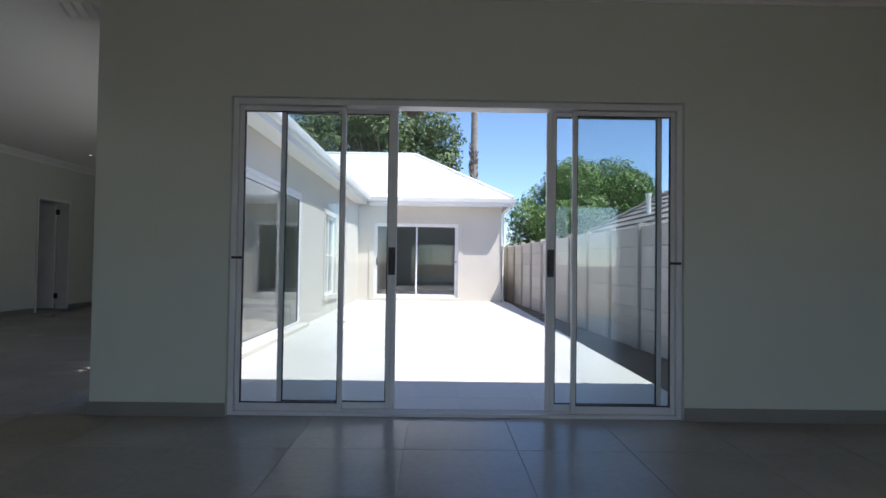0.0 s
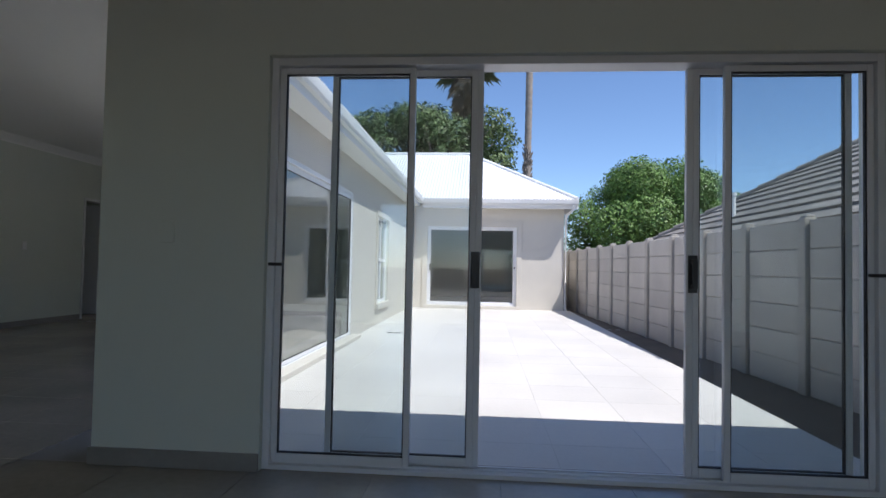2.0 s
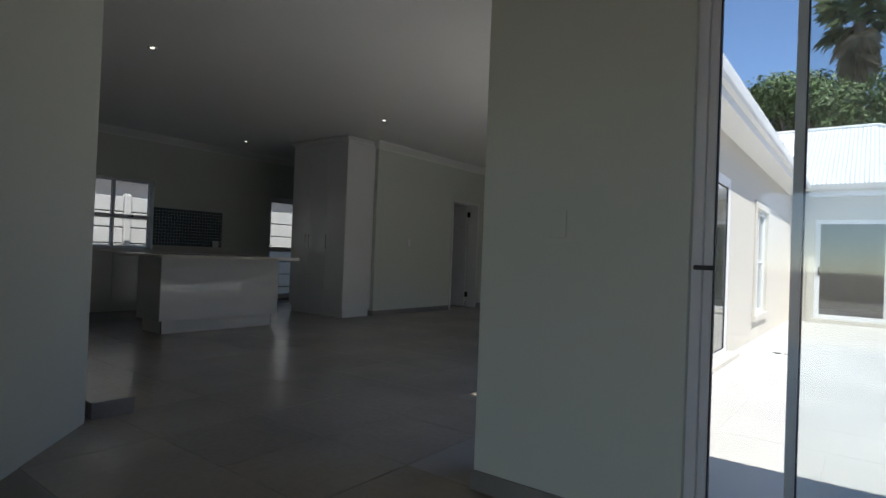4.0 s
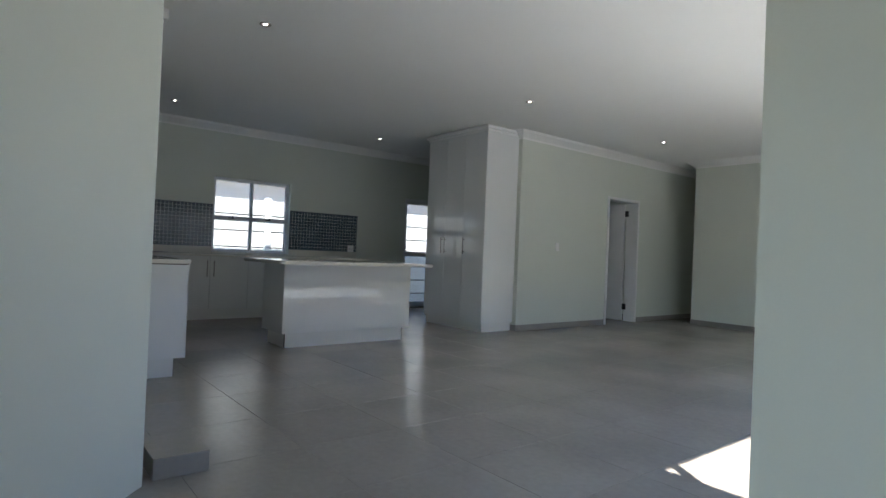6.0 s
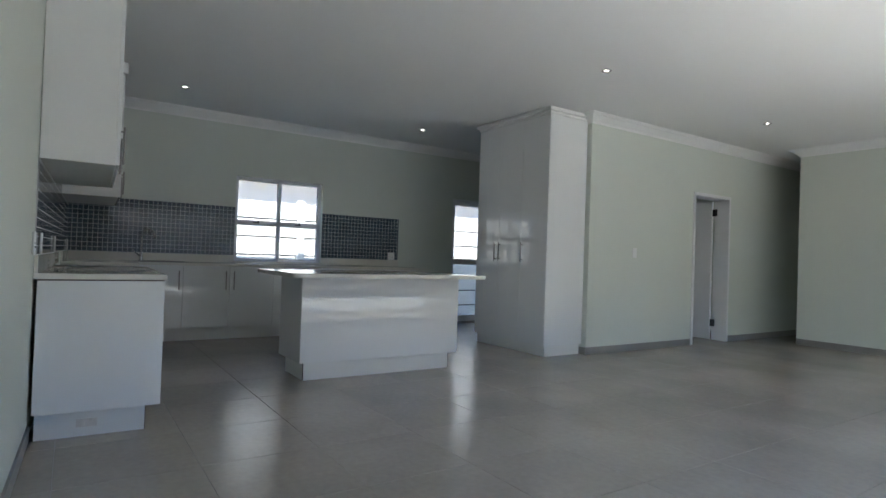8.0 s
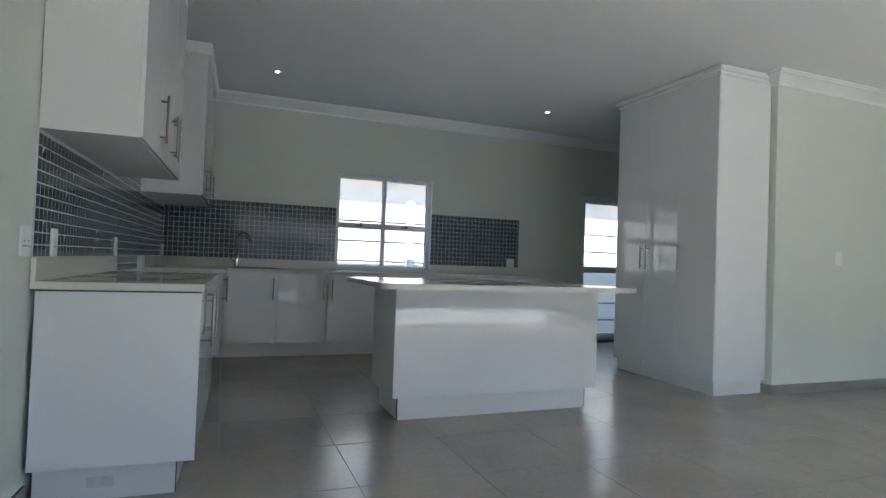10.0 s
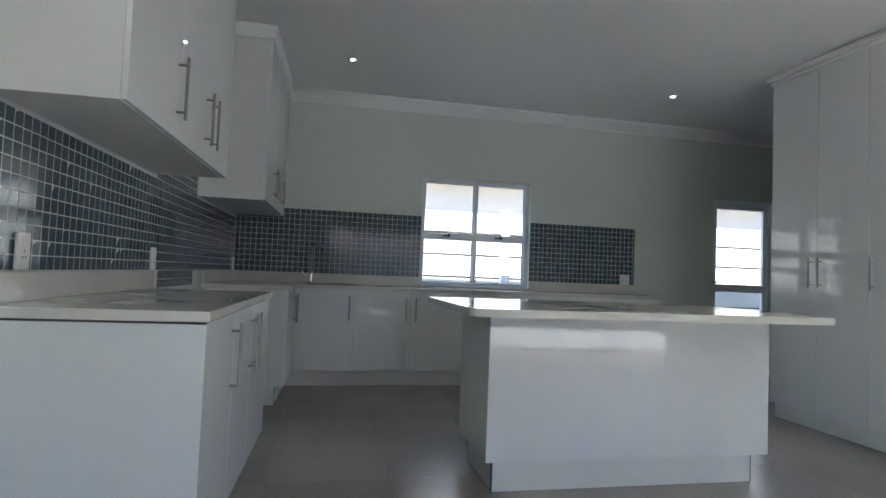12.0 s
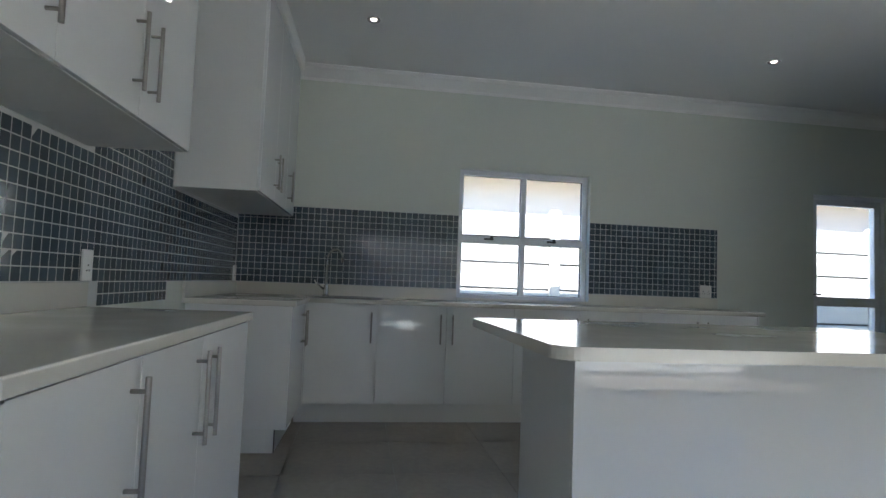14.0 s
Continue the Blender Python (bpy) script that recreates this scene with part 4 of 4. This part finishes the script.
def tree(name, label, base, trunk_h, trunk_r, lobes, per, size, material, seed):
    rng = np.random.default_rng(seed)
    e = empty(name, label, "tree", at=base)
    B = Vector(base)
    bm = bmesh.new()
    top = Vector((0.1, 0, trunk_h))
    tube(bm, [(0, 0, -0.1), (0.06, 0.03, trunk_h * 0.5), top], [trunk_r, trunk_r * 0.8, trunk_r * 0.65], 12)
    for cx, cy, cz, r, fl in lobes:
        end = Vector((cx, cy, cz)) - B
        mid = top.lerp(end, 0.5) + Vector((rng.uniform(-0.3, 0.3), rng.uniform(-0.3, 0.3), -0.25))
        tube(bm, [top * 0.8, mid, end], [trunk_r * 0.4, trunk_r * 0.25, trunk_r * 0.1], 7)
        for _ in range(4):
            d = Vector(rng.normal(size=3)).normalized() * r * 0.8
            tube(bm, [mid.lerp(end, 0.6), end + d * 0.5, end + d], [trunk_r * 0.14, trunk_r * 0.08, trunk_r * 0.04], 5)
    part("trunk", bm, BARK, e)
    p, n = crown_points(rng, lobes, per)
    p = p - np.array(base)
    cr = new("crown", leaf_mesh("crown", p, n, size, 0.42, material, rng))
    cr.parent = e
    tagged(cr, kind="stuff")
    return e


rng0 = np.random.default_rng(5)
lobes = [(6.9, 24.5, 2.6, 2.5, 0.95)]
for k in range(34):
    a, h = rng0.uniform(0, 2 * math.pi), rng0.uniform(-0.5, 1.0)
    c = math.sqrt(max(0.0, 1 - h * h * 0.95))
    lobes.append((6.9 + 3.1 * c * math.cos(a), 24.5 + 2.4 * c * math.sin(a), 2.45 + 2.2 * h, rng0.uniform(0.75, 1.2), 0.9))
tree("round_tree", "dense round-crowned bright green tree behind the boundary wall", (6.9, 24.5, -0.12), 1.2, 0.25, lobes, 2900, 0.068, LEAF, 11)
lobes = []
for k in range(28):
    lobes.append((rng0.uniform(-6.2, 1.2), rng0.uniform(24, 27), 0, rng0.uniform(0.65, 1.2), 0.75))
lobes = [(x, y, 7.9 - 0.1 * (x + 3.0) ** 2 - rng0.uniform(0, 2.0), r, f) for x, y, _, r, f in lobes]
tree("spreading_tree", "spreading dark green tree with open branches behind the wing", (-2.2, 25.5, -0.12), 3.2, 0.28, lobes, 1000, 0.095, LEAFD, 12)


def palm(name, label, base, height, r, seed, skirt):
    rng = np.random.default_rng(seed)
    e = empty(name, label, "palm tree", at=base)
    n = 60
    pts = [(0.15 * math.sin(2.0 * k / n), 0, height * k / n) for k in range(n + 1)]
    rad = [r * (1.25 - 0.4 * min(1, k / 15)) * (1 + 0.09 * (k % 2)) for k in range(n + 1)]
    part("trunk", tube(bmesh.new(), pts, rad, 14), PALMB, e, "ringed grey trunk")
    # old leaf bases clothing part of the trunk
    bm = bmesh.new()
    for k in range(150):
        z, a = rng.uniform(height * 0.24, height * 0.42), rng.uniform(0, 6.28)
        d = Vector((math.cos(a), math.sin(a), 0))
        p0 = Vector((0.1, 0, z)) + d * r * 0.7
        cyl(bm, p0, p0 + d * 0.13 + Vector((0, 0, 0.2)), 0.05, 0.02, 5)
    part("leaf_bases", bm, PALMB, e, "ragged stubs of old leaf stalks")
    top = Vector((0.15 * math.sin(2.0), 0, height))
    for dry in (False, True):
        V, F = [], []
        count = 46 if not dry else skirt
        for k in range(count):
            a = rng.uniform(0, 6.28)
            lift = rng.uniform(-0.35, 1.25) if not dry else rng.uniform(-1.45, -0.9)
            stalk = rng.uniform(0.8, 1.3) if not dry else rng.uniform(0.4, 1.0)
            d = Vector((math.cos(a) * math.cos(lift), math.sin(a) * math.cos(lift), math.sin(lift)))
            hub = top + d * stalk - Vector((0, 0, rng.uniform(0, 1.6) if dry else 0))
            side = d.cross(Vector((0, 0, 1))).normalized()
            upw = side.cross(d)
            i0 = len(V)
            V += [tuple(top + side * 0.02), tuple(top - side * 0.02), tuple(hub)]
            F.append((i0, i0 + 1, i0 + 2))
            for j in range(19):
                g = (j - 9) / 9 * 1.9
                rd = d * math.cos(g) + side * math.sin(g)
                ln = 0.95 * (1 - 0.25 * abs(g) / 1.9) * rng.uniform(0.85, 1.1)
                w = side * math.cos(g) - d * math.sin(g)
                droop = Vector((0, 0, -0.28 * rng.uniform(0.5, 1.5)))
                i0 = len(V)
                V += [tuple(hub), tuple(hub + rd * ln * 0.55 + w * 0.035), tuple(hub + rd * ln + droop), tuple(hub + rd * ln * 0.55 - w * 0.035 + upw * 0.02)]
                F += [(i0, i0 + 1, i0 + 2), (i0, i0 + 2, i0 + 3)]
        me = bpy.data.meshes.new("fronds")
        me.from_pydata(V, [], F)
        me.materials.append(DRYF if dry else FROND)
        o = new("dry_skirt" if dry else "fronds", me)
        o.parent = e
        tagged(o, kind="stuff")
    return e


palm("palm_tree", "tall fan palm with a brown skirt of dead leaves", (-1.45, 32, -0.12), 12.2, 0.24, 21, 55)
palm("palm_tree", "tall fan palm with a slim ringed trunk", (1.86, 30, -0.12), 17.5, 0.2, 22, 40)

# ---- bits on the patio ----
def rubble(label, x, y, z, s, seed, material):
    rng = random.Random(seed)
    bm = bmesh.new()
    for _ in range(5):
        c = Vector((rng.uniform(-s, s), rng.uniform(-s, s) * 0.4, 0.012))
        bmesh.ops.create_icosphere(bm, subdivisions=1, radius=s * rng.uniform(0.15, 0.35), matrix=Matrix.Translation(c) @ Matrix.Diagonal((1.5, 1, 0.4, 1)))
    for v in bm.verts:
        v.co.z = max(v.co.z, 0) + 0.0
    o = tagged(obj("debris", bm, material), label, "debris")
    o.location = (x, y, z)


rubble("flat scrap of board lying on the patio", -1.55, 9.9, GZ, 0.1, 3, SKIRT)
rubble("small lumps of builder's rubble on the soil", 2.25, 11.8, -0.125, 0.12, 4, CONCP)
rubble("small crumbs of mortar beside the wing wall", -1.75, 15.2, GZ, 0.06, 5, CONCP)

# ---- floor tiles, paving and mosaic, piece by piece ----
tagged(obj("pavement_kitchen", bx(-11.26, -10.25, -1, 20, -0.3, -0.1), PAVE), "pale concrete yard behind the kitchen", "pavement", kind="structure")
fl = tagged(obj("floor", bx(-10.25, 4.8, -3.4, 4.0, -0.1, -0.003), GROUT), "grey polished cement-look floor tiles", "floor", kind="structure")
fl2 = tagged(obj("floor_living", bx(-10.25, -2.12, 4.0, 15.6, -0.1, -0.003), GROUT), "grey polished cement-look floor tiles", "floor", kind="structure")


def in_rooms(x, y):
    if y < 3.79:
        return (-3.0 < x < 4.6 and -3.2 < y) or (x <= -3.0 and 2.4 < y)
    if y < 3.95 and x > -2.2:
        return x < 4.6
    return x < -2.2 and y < 15.4


TW, TH = 0.6, 0.6
tm = mesh_of("tile", bx(0.0015, TW - 0.0015, 0.0015, TH - 0.0015, -0.008, 0.0, 0.0008), TILE)
near, far = [], bmesh.new()
for i in range(-18, 9):
    for j in range(-12, 21):
        x, y = -0.06 + TW * i, 3.79 + TH * j
        if not in_rooms(x + TW / 2, y + TH / 2):
            continue
        if x + TW > -2.15 and y >= 3.5:
            continue
        if x > -7.2 and x < 2.0 and 0.5 < y < 9.0:
            near.append((x, y))
        else:
            box(far, x + 0.0015, x + TW - 0.0015, y + 0.0015, y + TH - 0.0015, -0.008, 0.0)
for x, y in near:
    shared("tile", tm, fl, (x, y, 0))
for i in range(8):
    x = -2.1 + 0.85 * i
    box(far, x + 0.0015, min(x + 0.85, 4.6) - 0.0015, 3.7915, 3.998, -0.008, 0.0)
tagged(part("far_tiles", far, TILEJ, fl), kind="stuff")

pv = tagged(obj("pavement", bx(-2.07, 2.03, 4.0, 15.6, -0.3, GZ - 0.002), PGROUT), "pale cement paving tiles of the patio", "pavement", kind="structure")
PW, PH = 0.585, 0.58
pm = mesh_of("paving_tile", bx(0.0012, PW - 0.0012, 0.0012, PH - 0.0012, -0.01, 0.006, 0.0006), PAVE)
for i in range(7):
    for j in range(20):
        shared("paving_tile", pm, pv, (-2.066 + PW * i, 4.0 + PH * j, GZ - 0.006))

PIT = 0.05
mb = bmesh.new()
box(mb, -7.645, -6.19, 3.0602, 3.066, 0.9952, 1.5115)
box(mb, -8.555, -7.645, 3.0602, 3.066, 0.9, 2.67)
box(mb, -10.028, -8.555, 3.0602, 3.066, 0.9952, 1.5115)
mb2 = bmesh.new()
box(mb2, -10.03, -10.024, 3.12, KW[0], 0.9952, 1.62)
box(mb2, -10.03, -10.024, KW[1], 7.36, 0.9952, 1.62)
sb2 = tagged(obj("splashback_back", mb2, MGROUT), "slate-blue glossy mosaic splashback beside the window", "splashback", kind="structure")
sb = tagged(obj("splashback", mb, MGROUT), "slate-blue glossy mosaic splashback with pale grout", "splashback", kind="structure")
mt = mesh_of("mosaic_tile", bx(0.0022, PIT - 0.0022, -0.0006, 0.0006, 0.0022, PIT - 0.0022, 0.0003), MOSAIC)
rest = bmesh.new()
verts, faces = [], []


def joined_tile(x0, x1, y0, y1, z0, z1):
    i = len(verts)
    verts.extend([(x, y, z) for x in (x0, x1) for y in (y0, y1) for z in (z0, z1)])
    faces.extend([(i, i + 1, i + 3, i + 2), (i + 4, i + 6, i + 7, i + 5), (i, i + 4, i + 5, i + 1), (i + 2, i + 3, i + 7, i + 6), (i, i + 2, i + 6, i + 4), (i + 1, i + 5, i + 7, i + 3)])


G = 0.0022
for i in range(76):
    x1 = -6.192 - PIT * i
    x0 = x1 - PIT
    gap = x0 > -8.56 and x1 < -7.67
    z = 0.997 - (0.1 if gap and x1 < -7.765 else 0)
    while z + PIT < (2.67 if gap else 1.53):
        if x0 > -7.72:
            if z < 1.5:
                shared("mosaic_tile", mt, sb, (x0, 3.0657, z)).rotation_euler = (radians(random.uniform(-0.3, 0.3)), 0, radians(random.uniform(-0.3, 0.3)))
        else:
            joined_tile(x0 + G, x1 - G, 3.066, 3.0663, z + G, z + PIT - G)
        z += PIT
side_verts, side_faces = verts, faces
verts, faces = [], []
for a, b in ((3.12, KW[0]), (KW[1], 7.36)):
    n = int((b - a) / PIT)
    for i in range(n + 1):
        y0, y1 = a + PIT * i, min(a + PIT * (i + 1), b)
        if y1 - y0 > 0.012:
            for k in range(12):
                z = 0.997 + 0.0518 * k
                joined_tile(-10.024, -10.0237, y0 + G, y1 - G, z + G, z + 0.0518 - G)
rest.free()
for vs, fs, par in ((side_verts, side_faces, sb), (verts, faces, sb2)):
    me = bpy.data.meshes.new("mosaic")
    me.from_pydata(vs, [], fs)
    me.materials.append(MOSAICJ)
    o = new("far_mosaic", me)
    o.parent = par
    tagged(o, kind="stuff")
sb.matrix_basis = SKEW
